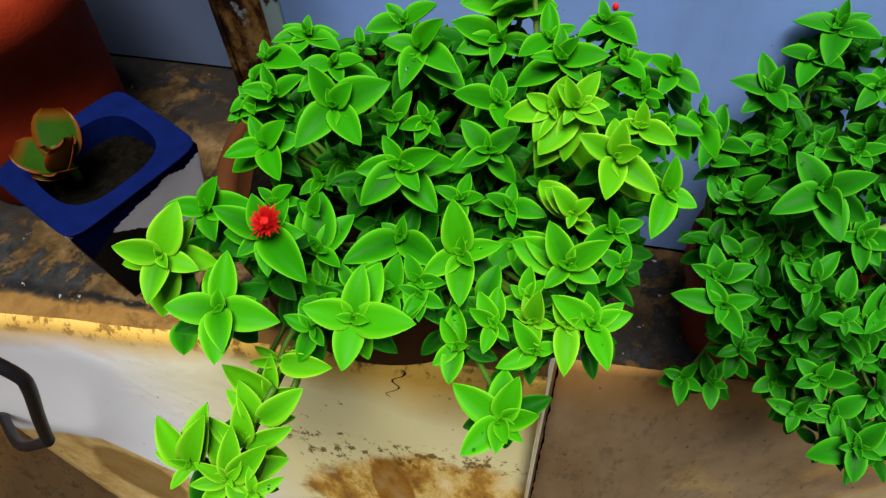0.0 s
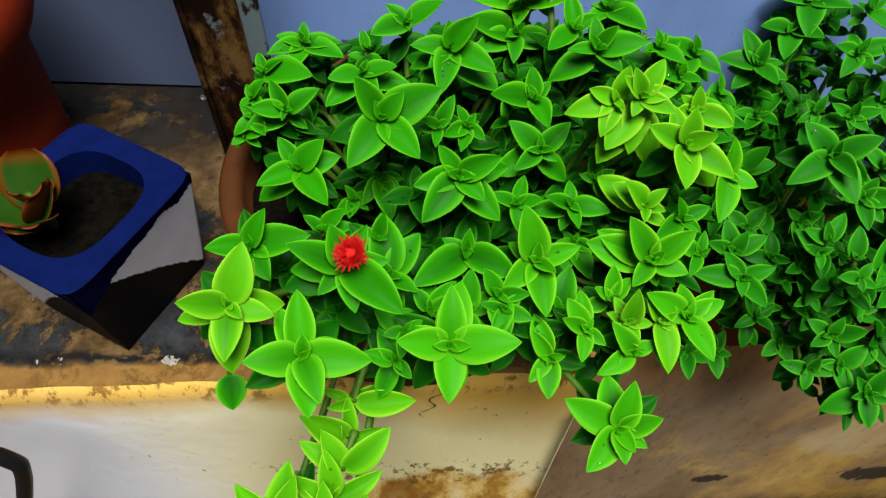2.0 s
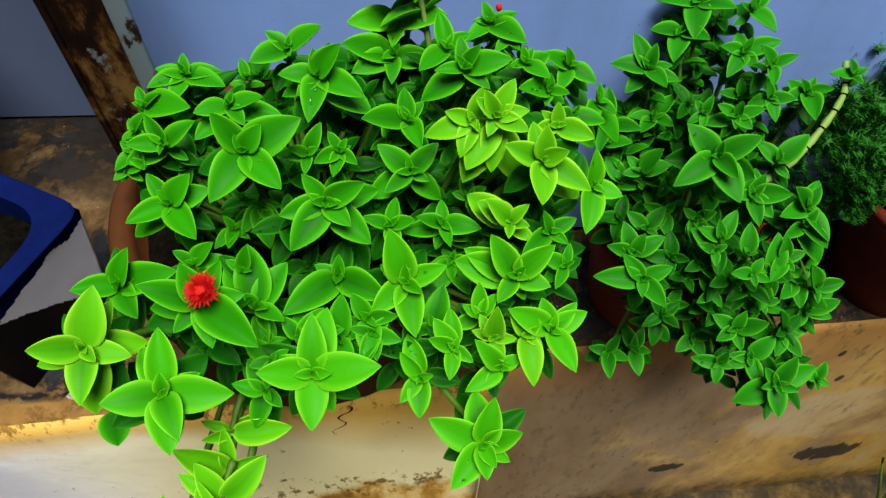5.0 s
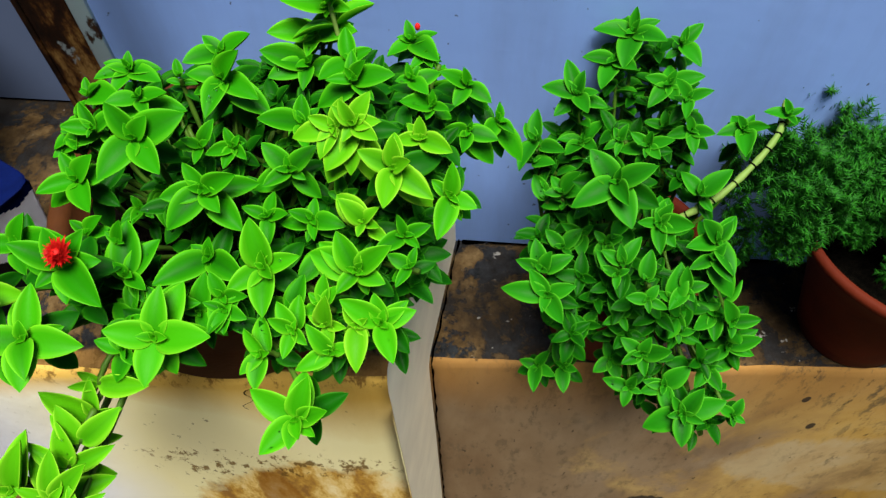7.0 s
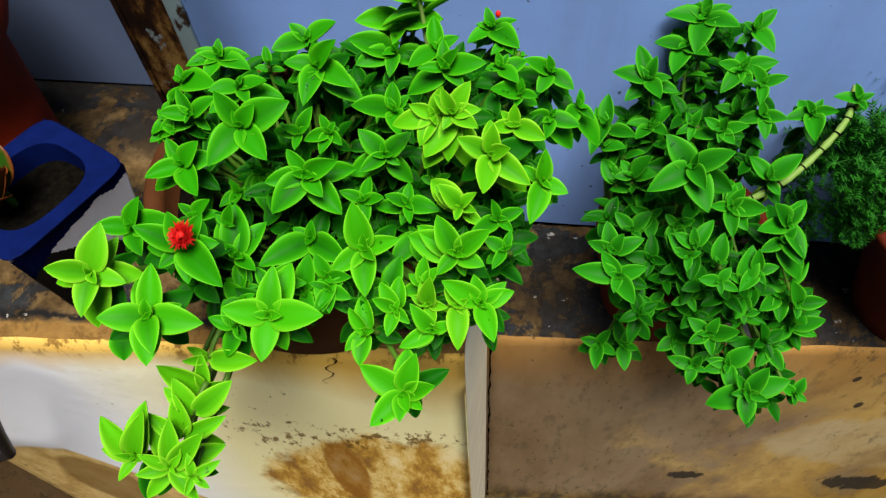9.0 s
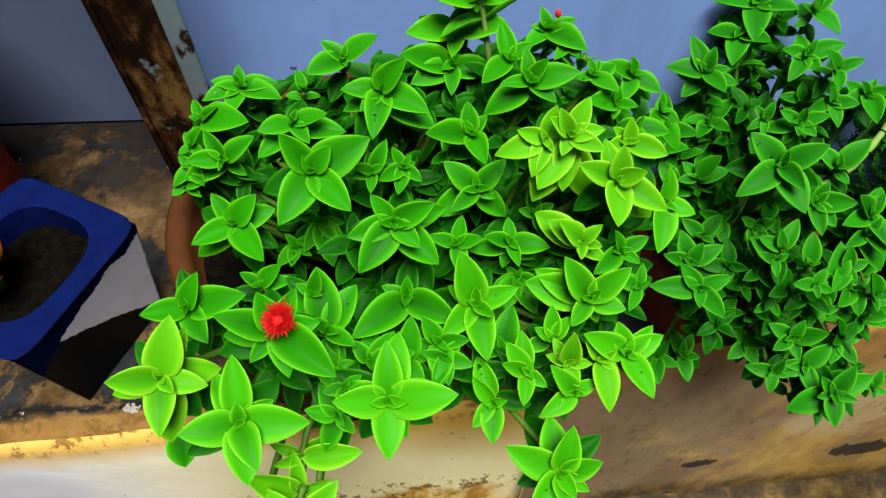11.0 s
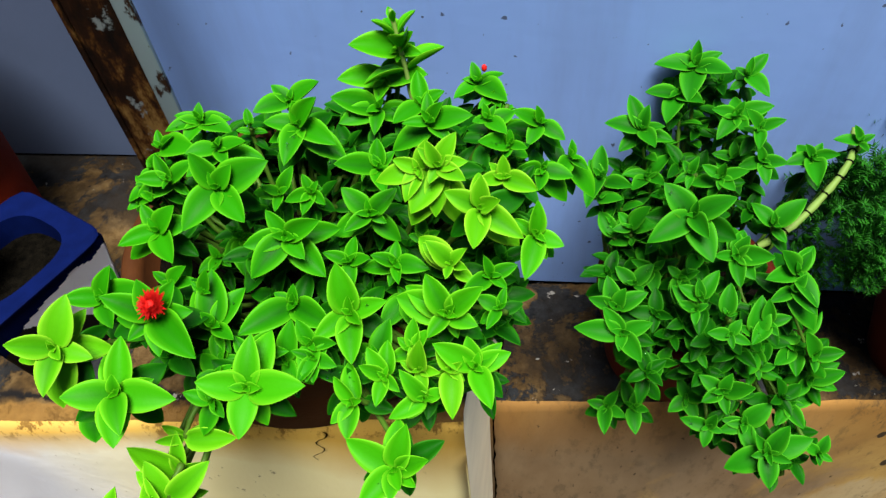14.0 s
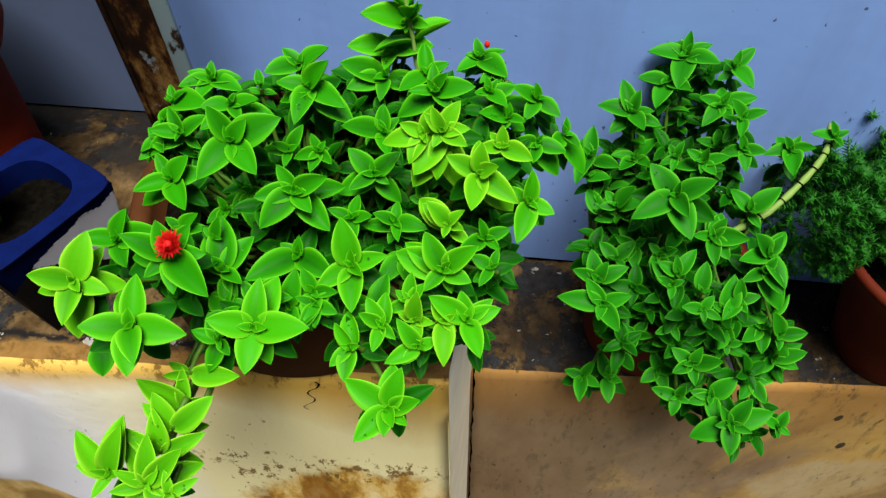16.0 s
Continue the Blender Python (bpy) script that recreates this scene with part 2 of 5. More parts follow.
def ledge_right_material():
    """Worn cement render: soft grey-brown clouds, damp gold under the edge and along the far half, dark grit and black smears."""
    m = Nodes("worn_cement_render", 0.85)
    m.grain = (1, 1, 0.36)
    z, x = m.axis(2), m.axis(0)
    cloud = m.noise(5, 8, 0.60, None, 0.3)
    col = m.ramp(cloud, (0.32, (0.150, 0.092, 0.046)), (0.5, (0.215, 0.146, 0.082)), (0.68, (0.270, 0.195, 0.120)))
    sweep = m.noise(5, 8, 0.62, m.where((0.9, 1, 0.48), -0.25), 0.35)
    far = m.math("ADD", m.math("MULTIPLY", m.math("SUBTRACT", x, 0.45), 1.3), m.math("MULTIPLY", m.math("SUBTRACT", sweep, 0.5), 2.4))
    gold = m.ramp(far, (0.0, 0.0), (0.45, 0.85))
    col = m.mix(gold, col, m.ramp(sweep, (0.34, (0.31, 0.165, 0.022)), (0.50, (0.43, 0.25, 0.042)), (0.66, (0.49, 0.34, 0.12))))
    pale = m.math("MULTIPLY", blot(m, 0.80, -0.72, 0.24, 0.14, 0.55, 9), m.ramp(sweep, (0.40, 0.1), (0.58, 0.55)))
    col = m.mix(pale, col, (0.40, 0.335, 0.225))
    under = m.math("ADD", m.math("SUBTRACT", RIGHT_TOP, z), m.math("MULTIPLY", m.math("SUBTRACT", m.noise(11, 6), 0.5), 0.12))
    col = m.mix(m.ramp(under, (0.01, 0.9), (0.17, 0.0)), col, m.mix(m.noise(20, 5), (0.26, 0.115, 0.022), (0.36, 0.20, 0.06)))
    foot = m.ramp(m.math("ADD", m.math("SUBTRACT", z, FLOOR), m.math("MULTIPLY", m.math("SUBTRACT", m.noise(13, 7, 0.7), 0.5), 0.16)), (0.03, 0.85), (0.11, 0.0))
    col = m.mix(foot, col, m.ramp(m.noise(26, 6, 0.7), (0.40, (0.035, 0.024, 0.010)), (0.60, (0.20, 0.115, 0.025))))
    haze = m.ramp(m.noise(3.2, 4), (0.38, 0.15), (0.58, 1.0))
    grit = m.math("MULTIPLY", m.ramp(m.noise(46, 9, 0.78), (0.52, 0.0), (0.60, 0.8)), haze)
    col = m.mix(grit, col, (0.060, 0.050, 0.030))
    scratch = m.ramp(m.noise(14, 7, 0.7, m.where((0.6, 1, 0.9), -0.1)), (0.68, 0.0), (0.76, 0.4))
    col = m.mix(scratch, col, (0.30, 0.215, 0.155))
    mark = m.math("MAXIMUM", blot(m, 0.478, -0.950, 0.036, 0.026, 0.8, 60), blot(m, 0.815, -0.950, 0.075, 0.048, 0.9, 50))
    mark = m.math("MAXIMUM", mark, m.math("MAXIMUM", blot(m, 0.648, -0.550, 0.007, 0.013, 0.3, 60), blot(m, 0.606, -0.455, 0.006, 0.010, 0.3, 60)))
    mark = m.math("MAXIMUM", mark, blot(m, 1.02, -0.975, 0.045, 0.05, 0.7, 28))
    col = m.mix(m.math("MULTIPLY", mark, 0.9), col, (0.0162, 0.0135, 0.0120))
    speck = m.ramp(m.noise(80, 4, 0.6), (0.655, 0.0), (0.70, 1.0))
    col = m.mix(m.math("MULTIPLY", speck, 0.75), col, (0.026, 0.019, 0.010))
    m.colour(col)
    m.bump(m.noise(50, 8, 0.65), 0.45, 0.003)
    return m.mat


def ledge_top_material():
    """Cement top with flaking ochre over slate-black damp patches, and white flecks of old paint."""
    m = Nodes("damp_cement_top", 0.75)
    a = m.noise(11, 10, 0.76, None, 0.35)
    ochre = m.ramp(m.noise(34, 7, 0.75), (0.34, (0.030, 0.016, 0.005)), (0.5, (0.080, 0.047, 0.016)), (0.68, (0.150, 0.098, 0.042)))
    black = m.ramp(m.noise(60, 6, 0.75), (0.34, (0.0028, 0.0033, 0.0044)), (0.66, (0.026, 0.029, 0.034)))
    bare = m.ramp(a, (0.485, 0.0), (0.520, 1.0))
    col = m.mix(bare, black, ochre)
    grime = m.ramp(m.noise(5, 8, 0.7), (0.46, 0.0), (0.60, 0.75))
    col = m.mix(grime, col, (0.016, 0.011, 0.007))
    y = m.math("ADD", m.axis(1), m.math("MULTIPLY", m.math("SUBTRACT", m.noise(22, 6), 0.5), 0.03))
    lip = m.ramp(y, (0.312, 1.0), (0.318, 0.0))
    col = m.mix(m.math("MULTIPLY", lip, 0.85), col, m.mix(m.noise(60, 6, 0.7), (0.09, 0.042, 0.010), (0.30, 0.165, 0.04)))
    seam = m.math("MULTIPLY", m.ramp(y, (0.314, 0.0), (0.319, 1.0), (0.324, 1.0), (0.330, 0.0)), m.ramp(m.noise(60, 5, 0.7), (0.42, 0.0), (0.50, 1.0)))
    col = m.mix(seam, col, (0.004, 0.004, 0.005))
    fleck = m.ramp(m.noise(46, 5, 0.65), (0.665, 0.0), (0.685, 1.0))
    col = m.mix(m.math("MULTIPLY", fleck, 0.9), col, (0.30, 0.29, 0.27))
    m.colour(col)
    m.bump(m.math("ADD", m.noise(70, 8, 0.75), m.math("MULTIPLY", bare, 0.6)), 0.6, 0.004)
    return m.mat


def ground_material():
    m = Nodes("dirty_cement_floor", 0.85)
    a = m.noise(13, 9, 0.70)
    m.colour(m.ramp(a, (0.36, (0.010, 0.009, 0.007)), (0.5, (0.036, 0.026, 0.013)), (0.62, (0.105, 0.066, 0.020)), (0.72, (0.17, 0.12, 0.05))))
    m.bump(m.noise(30, 7), 0.5, 0.006)
    return m.mat


def rust_material():
    m = Nodes("rusted_paint", 0.75, 0.2)
    a = m.noise(26, 7, 0.7, m.where((1, 1, 0.45)))
    col = m.ramp(a, (0.40, (0.003, 0.002, 0.002)), (0.52, (0.022, 0.008, 0.003)), (0.56, (0.085, 0.034, 0.008)), (0.64, (0.26, 0.15, 0.045)))
    chip = m.ramp(m.noise(20, 6, 0.7), (0.60, 0.0), (0.64, 1.0))
    col = m.mix(chip, col, (0.216, 0.252, 0.27))
    m.colour(col)
    m.bump(a, 0.6, 0.003)
    return m.mat


def pale_steel_material():
    m = Nodes("pale_blue_enamel", 0.5)
    a = m.noise(34, 6, 0.7, m.where((1, 1, 0.5)))
    rust = m.ramp(a, (0.56, 0.0), (0.60, 1.0))
    m.colour(m.mix(rust, (0.228, 0.3, 0.336), (0.03, 0.0132, 0.0072)))
    m.bump(a, 0.4, 0.002)
    return m.mat


WALL, FRONT, RIGHT = house_wall_material(), ledge_front_material(), ledge_right_material()
TOP, GROUND, RUST, PALE = ledge_top_material(), ground_material(), rust_material(), pale_steel_material()


def paint(name, c, rough=0.5, vary=0.25, scale=40):
    m = Nodes(name, rough)
    m.colour(m.mix(m.noise(scale, 5), tuple(x * (1 - vary) for x in c), tuple(min(1, x * (1 + vary)) for x in c)))
    m.bump(m.noise(200, 4), 0.2, 0.001)
    return m.mat


GREY = paint("grey_whitewash", (0.84, 0.78, 0.62), 0.8, 0.2, 14)
BLUE = paint("dark_blue_paint", (0.0014, 0.0054, 0.050), 0.7, 0.45, 60)
BLUE.node_tree.nodes["Principled BSDF"].inputs["Specular IOR Level"].default_value = 0.03
WHITE = paint("chipped_white_paint", (0.82, 0.82, 0.92), 0.5, 0.10)
BLACK = paint("black_plastic", (0.0072, 0.0072, 0.0096), 0.45)
RED = paint("red_petal", (0.56, 0.011, 0.009), 0.5)


# ---- builders ----
def mesh_of(name, bm, material, smooth=True):
    me = bpy.data.meshes.new(name)
    bm.to_mesh(me)
    bm.free()
    for p in me.polygons:
        p.use_smooth = smooth
    for mt in (material if isinstance(material, (list, tuple)) else [material]):
        me.materials.append(mt)
    return me


def part(name, bm, material, parent, label="", smooth=True):
    ob = new(name, mesh_of(name, bm, material, smooth))
    ob.parent = parent
    return tagged(ob, label)


def thing(name, place, label, category, group=""):
    ob = new(name)
    ob.location = place
    ob.empty_display_size = 0.02
    return tagged(ob, label, category, group)


def box(x0, x1, y0, y1, z0, z1, bevel=0.0, seg=2):
    bm = bmesh.new()
    bmesh.ops.create_cube(bm, size=1, matrix=Matrix.Translation(((x0 + x1) / 2, (y0 + y1) / 2, (z0 + z1) / 2)) @ Matrix.Diagonal((x1 - x0, y1 - y0, z1 - z0, 1)))
    if bevel:
        bmesh.ops.bevel(bm, geom=bm.edges[:], offset=bevel, segments=seg, affect="EDGES", profile=0.5)
    return bm


def lathe(profile, n=48, wobble=0.0):
    """A turned body from (radius, height) pairs, bottom to top and back down inside."""
    bm = bmesh.new()
    rings = []
    for r, z in profile:
        ring = []
        for k in range(n):
            a = 2 * math.pi * k / n
            rr = r * (1 + wobble * math.sin(2 * a + 1) + wobble * 0.5 * math.sin(5 * a + z * 20))
            ring.append(bm.verts.new((rr * math.cos(a), rr * math.sin(a), z)))
        rings.append(ring)
    for a, b in zip(rings, rings[1:]):
        for k in range(n):
            bm.faces.new((a[k], a[(k + 1) % n], b[(k + 1) % n], b[k]))
    bm.faces.new(rings[0][::-1])
    bm.faces.new(rings[-1])
    bmesh.ops.recalc_face_normals(bm, faces=bm.faces[:])
    return bm


def tube(bm, pts, r0, r1, n=7, swell=0.0):
    """A tapering tube through the points, with slight swellings at its nodes."""
    rings = []
    last = len(pts) - 1
    for i, p in enumerate(pts):
        d = (pts[min(i + 1, last)] - pts[max(i - 1, 0)]).normalized()
        s = d.orthogonal().normalized()
        t = d.cross(s)
        r = r0 + (r1 - r0) * i / last
        if swell and i % 3 == 1:
            r *= 1 + swell
        rings.append([bm.verts.new(p + r * (math.cos(2 * math.pi * k / n) * s + math.sin(2 * math.pi * k / n) * t)) for k in range(n)])
    for a, b in zip(rings, rings[1:]):
        q = min(range(n), key=lambda o: (a[0].co - b[o].co).length)
        for k in range(n):
            bm.faces.new((a[k], a[(k + 1) % n], b[(k + 1 + q) % n], b[(k + q) % n]))
    bm.faces.new(rings[0][::-1])
    bm.faces.new(rings[-1])
    return bm


def bent(pts, n):
    """A smooth line through a few points (Catmull-Rom)."""
    pts = [Vector(p) for p in pts]
    q = [2 * pts[0] - pts[1], *pts, 2 * pts[-1] - pts[-2]]
    out = []
    for i in range(len(pts) - 1):
        a, b, c, d = q[i:i + 4]
        for k in range(n):
            t = k / n
            out.append(0.5 * (2 * b + (c - a) * t + (2 * a - 5 * b + 4 * c - d) * t * t + (3 * b - a - 3 * c + d) * t ** 3))
    out.append(pts[-1])
    return out


# ---- structure ----
def slab(name, bm, material, label, smooth=False):
    return tagged(new(name, mesh_of(name, bm, material, smooth)), label, kind="structure")


slab("ground", box(-30, 30, -30, 30, FLOOR - 0.1, FLOOR), GROUND, "dirty cement floor, dark with damp")


def wall_face(x):
    """The house wall runs slightly askew to the ledges."""
    return WALL_Y + 0.003 - 0.062 * x


def house_wall():
    bm = box(-3.0, 3.0, 0, 0.2, FLOOR, 2.2)
    for v in bm.verts:
        v.co.y += wall_face(v.co.x)
    return bm


slab("wall_north", house_wall(), WALL, "pale blue limewashed house wall with specks")


def added_panel():
    """An added dull panel gives the wall its darker tone on the far side of the post."""
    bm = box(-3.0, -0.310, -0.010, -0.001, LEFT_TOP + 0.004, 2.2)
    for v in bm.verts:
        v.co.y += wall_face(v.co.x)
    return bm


# paint of the added panel, set darker than the limewash
ADDED_PANEL = paint("dull_grey_blue_paint", (0.085, 0.115, 0.205), 0.7, 0.18, 5)
slab("wall_panel_added", added_panel(), ADDED_PANEL, "added dull grey-blue panel, darker than the wall, beside the rusted post")


def ledge(name, x0, x1, y0, ztop, face, label, splay=False):
    """A masonry ledge: a rendered body with a slightly uneven front edge and a worn top."""
    base = tagged(new(name), label, kind="structure")
    n = int((x1 - x0) / 0.02)
    bm = bmesh.new()
    rows = []
    prof = [(0.0, FLOOR), (0.0, FLOOR + 0.4), (0.0, ztop - 0.25), (0.0, ztop - 0.10), (0.0, ztop - 0.022), (0.002, ztop - 0.010), (0.007, ztop - 0.003), (0.016, ztop), (0.06, ztop + 0.001), (0.14, ztop), (0.24, ztop), (WALL_Y + 0.05 - y0, ztop)]
    for i in range(n + 1):
        x = x0 + (x1 - x0) * i / n
        row = []
        for k, (dy, z) in enumerate(prof):
            w = noise.noise((x * 9, dy * 9, z * 9)) * 0.003 + noise.noise((x * 40, dy * 40 + 5, z * 40)) * 0.0014
            y = y0 + dy + (w if k < 8 else 0)
            xx = x + (y - RIGHT_FRONT) * 0.15 if splay and i == n else x
            row.append(bm.verts.new((xx, y if k < len(prof) - 1 else WALL_Y + 0.05, z + (w * 0.8 if 4 < k < len(prof) - 1 else 0))))
        row.append(bm.verts.new((x + 0.038 if splay and i == n else x, WALL_Y + 0.05, FLOOR)))
        rows.append(row)
    for a, b in zip(rows, rows[1:]):
        for k in range(len(a) - 1):
            f = bm.faces.new((a[k], b[k], b[k + 1], a[k + 1]))
            f.material_index = 1 if 6 <= k <= len(prof) - 2 else 0
    bm.faces.new(rows[0])
    bm.faces.new(rows[-1][::-1]).material_index = 2
    bmesh.ops.recalc_face_normals(bm, faces=bm.faces[:])
    body = part("body", bm, [face, TOP, GREY], base)
    for p in body.data.polygons:
        p.use_smooth = p.material_index != 2
    return base


ledge("ledge_1", -0.67, LEFT_END, LEFT_FRONT, LEFT_TOP, FRONT, "whitewashed masonry ledge with ochre stains and a worn dark top", True)
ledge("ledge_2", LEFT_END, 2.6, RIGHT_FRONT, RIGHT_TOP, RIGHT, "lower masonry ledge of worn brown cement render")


# unseen wall, added to keep light off the left end
slab("wall_west", box(-0.90, -0.665, -0.10, WALL_Y + 0.02, FLOOR, 2.40), RIGHT, "unseen plain side wall of brown cement render, added to block light")


def crack():
    """The dark ragged joint between the two ledges, along the top and down the front."""
    bm = bmesh.new()
    rows = []
    steps = [(y, RIGHT_TOP + 0.003) for y in np.linspace(WALL_Y - 0.003, RIGHT_FRONT - 0.003, 30)] + [(RIGHT_FRONT - 0.004, z) for z in np.linspace(RIGHT_TOP, FLOOR + 0.02, 90)]
    for k, (y, z) in enumerate(steps):
        w = 0.0012 + 0.0035 * max(0, noise.noise((k * 0.35, 0, 0)) + 0.35)
        x = LEFT_END + 0.001 + max(0, y - RIGHT_FRONT) * 0.15 + 0.0025 * (1 + noise.noise((k * 0.21, 3, 0)))
        rows.append((bm.verts.new((x, y, z)), bm.verts.new((x + w, y, z))))
    for a, b in zip(rows, rows[1:]):
        bm.faces.new((a[0], a[1], b[1], b[0]))
    bmesh.ops.solidify(bm, geom=bm.faces[:], thickness=0.001)
    slab("trim_crack", bm, SOIL, "dark ragged crack between two ledges")


crack()


def hairline():
    """A fine crooked crack that runs down the whitewash from under the wide pot."""
    bm = bmesh.new()
    rows = []
    for k in range(15):
        z = LEFT_TOP - 0.004 - 0.0047 * k
        x = -0.078 - 0.0012 * k + 0.005 * math.sin(k * 0.9) + 0.002 * noise.noise((k * 0.8, 1, 0))
        w = 0.0016 * (1 - k / 16) + 0.0005
        rows.append((bm.verts.new((x, LEFT_FRONT - 0.0035, z)), bm.verts.new((x + w, LEFT_FRONT - 0.0035, z))))
    for a, b in zip(rows, rows[1:]):
        bm.faces.new((a[0], a[1], b[1], b[0]))
    bmesh.ops.solidify(bm, geom=bm.faces[:], thickness=0.003)
    slab("trim_hairline", bm, SOIL, "fine dark crack in the whitewash")


hairline()


def wall_joint():
    """The dark ragged gap where the ledge tops meet the house wall."""
    bm = bmesh.new()
    for x0, x1, z in ((-0.66, LEFT_END + 0.02, LEFT_TOP), (LEFT_END + 0.04, 1.6, RIGHT_TOP)):
        rows = []
        n = int((x1 - x0) / 0.006)
        for k in range(n + 1):
            x = x0 + (x1 - x0) * k / n
            w = 0.002 + 0.006 * max(0, noise.noise((x * 30, z, 0)) + 0.25) + 0.003 * max(0, noise.noise((x * 90, z, 4)))
            y = wall_face(x) - 0.0005
            rows.append((bm.verts.new((x, y, z + 0.0035)), bm.verts.new((x, y - w, z + 0.0035))))
        for a, b in zip(rows, rows[1:]):
            bm.faces.new((a[0], a[1], b[1], b[0]))
    bmesh.ops.solidify(bm, geom=bm.faces[:], thickness=0.001)
    slab("trim_joint", bm, SOIL, "dark ragged gap between ledge and house wall")


wall_joint()


# ---- the rusty post ----
def post():
    p = thing("steel_post", (-0.29, 0.555, LEFT_TOP), "rusted steel post with flaking pale blue paint", "post")
    part("web", box(0.0, 0.046, 0.0, 0.006, 0, 2.2, 0.0015), RUST, p)
    part("flange", box(0.046, 0.064, -0.002, 0.004, 0, 2.2, 0.0015), PALE, p, "pale blue painted flange")
    part("side_flange", box(-0.006, 0.0, -0.002, 0.045, 0, 2.2, 0.0015), RUST, p)


post()


# ---- pots ----
def pot(name, place, profile, soil_r, soil_z, material, label, wobble=0.004):
    p = thing(name, place, label, "plant pot")
    part("body", lathe(profile, 64, wobble), material, p)
    bm = bmesh.new()
    n = 40
    mid = bm.verts.new((0, 0, soil_z + 0.006))
    rings = []
    for r in (0.25, 0.5, 0.75, 1.0):
        rings.append([bm.verts.new((soil_r * r * math.cos(2 * math.pi * k / n), soil_r * r * math.sin(2 * math.pi * k / n), soil_z + random.uniform(-0.004, 0.005))) for k in range(n)])
    for k in range(n):
        bm.faces.new((mid, rings[0][k], rings[0][(k + 1) % n]))
        for a, b in zip(rings, rings[1:]):
            bm.faces.new((a[k], b[k], b[(k + 1) % n], a[(k + 1) % n]))
    part("soil", bm, SOIL, p, "dark potting soil")
    return p


POT_A = Vector((-0.100, 0.431, LEFT_TOP))
pot("wide_pot", POT_A, [(0.143, 0.0), (0.147, 0.006), (0.150, 0.06), (0.151, 0.088), (0.156, 0.092), (0.157, 0.117), (0.153, 0.122), (0.142, 0.121), (0.138, 0.112), (0.134, 0.06)], 0.137, 0.088, TERRA, "wide brown terracotta pot on the whitewashed ledge")
POT_B = Vector((0.315, 0.520, RIGHT_TOP))
pot("clay_pot", POT_B, [(0.078, 0.0), (0.082, 0.006), (0.096, 0.125), (0.105, 0.128), (0.107, 0.160), (0.103, 0.165), (0.094, 0.164), (0.091, 0.15), (0.086, 0.10)], 0.091, 0.135, TERRA_RED, "dark red clay pot half hidden by trailing leaves")
POT_C = Vector((0.645, 0.508, RIGHT_TOP))
pot("fern_pot", POT_C, [(0.060, 0.0), (0.067, 0.004), (0.073, 0.03), (0.090, 0.10), (0.110, 0.16), (0.130, 0.198), (0.139, 0.207), (0.139, 0.216), (0.132, 0.219), (0.122, 0.205), (0.104, 0.16), (0.095, 0.12)], 0.100, 0.150, TERRA_RED, "red clay pot with a flared rim on the lower ledge")
pot("tall_pot", (-0.518, 0.510, LEFT_TOP), [(0.084, 0.0), (0.090, 0.006), (0.096, 0.10), (0.101, 0.185), (0.116, 0.192), (0.126, 0.212), (0.125, 0.238), (0.116, 0.252), (0.102, 0.250), (0.097, 0.235), (0.092, 0.18)], 0.097, 0.225, TERRA_ORANGE, "tall orange painted clay pot with a thick rolled rim")


# ---- leaves ----
def leaf_mesh(name, material, fold, curl, wide, twist, nv=10, nu=8):
    """A fleshy ovate leaf, 1 long on +y: narrow base, widest below the middle, a short point; thick, slightly channelled."""
    bm = bmesh.new()
    lay = bm.loops.layers.uv.new("uv")
    top, low, where = [], [], {}
    for j in range(nv + 1):
        v = (j / nv) ** 0.92
        w = wide * (0.16 * (1 - v) + 2.60 * v ** 0.63 * (1 - v) ** 0.84) * 0.97 if j < nv else 0.004
        th = 0.080 * (w / wide) ** 0.5 + 0.004
        rows = ([], [])
        for i in range(nu + 1):
            u = 2 * i / nu - 1
            z = fold * w * abs(u) ** 1.9 - curl * v * v + 0.14 * v * (1 - v) + twist * v * w * u
            edge = (1 - u * u) ** 0.6 if abs(u) < 1 else 0
            for row, zz in zip(rows, (z + 0.10 * th * edge, z - 0.95 * th * edge - 0.006)):
                vert = bm.verts.new((w * u, v, zz))
                where[vert] = ((u + 1) / 2, v)
                row.append(vert)
        top.append(rows[0])
        low.append(rows[1])
    for j in range(nv):
        for i in range(nu):
            bm.faces.new((top[j][i], top[j][i + 1], top[j + 1][i + 1], top[j + 1][i]))
            bm.faces.new((low[j][i], low[j + 1][i], low[j + 1][i + 1], low[j][i + 1]))
        for i in (0, nu):
            q = (top[j][i], top[j + 1][i], low[j + 1][i], low[j][i])
            bm.faces.new(q if i == 0 else q[::-1])
    for f in bm.faces:
        for lp in f.loops:
            lp[lay].uv = where[lp.vert]
    bmesh.ops.recalc_face_normals(bm, faces=bm.faces[:])
    return mesh_of(name, bm, material)


SHAPES = [(0.50, 0.04, 0.260, 0.1), (0.34, 0.18, 0.275, -0.2), (0.62, -0.06, 0.245, 0.15), (0.45, 0.26, 0.26, 0.0), (0.55, 0.12, 0.24, -0.1), (0.32, 0.12, 0.27, 0.25), (0.72, 0.04, 0.255, -0.2)]
LEAVES = {m: [leaf_mesh("leaf", m, *s) for s in SHAPES] for m in (LEAF, FRESH, YOUNG, DIMMED, SHADED)}
RIGHTWARD, UPWARD, FORWARD = Vector((1, 0, 0)), Vector((0, 0.821, 0.571)), Vector((0, -0.571, 0.821))


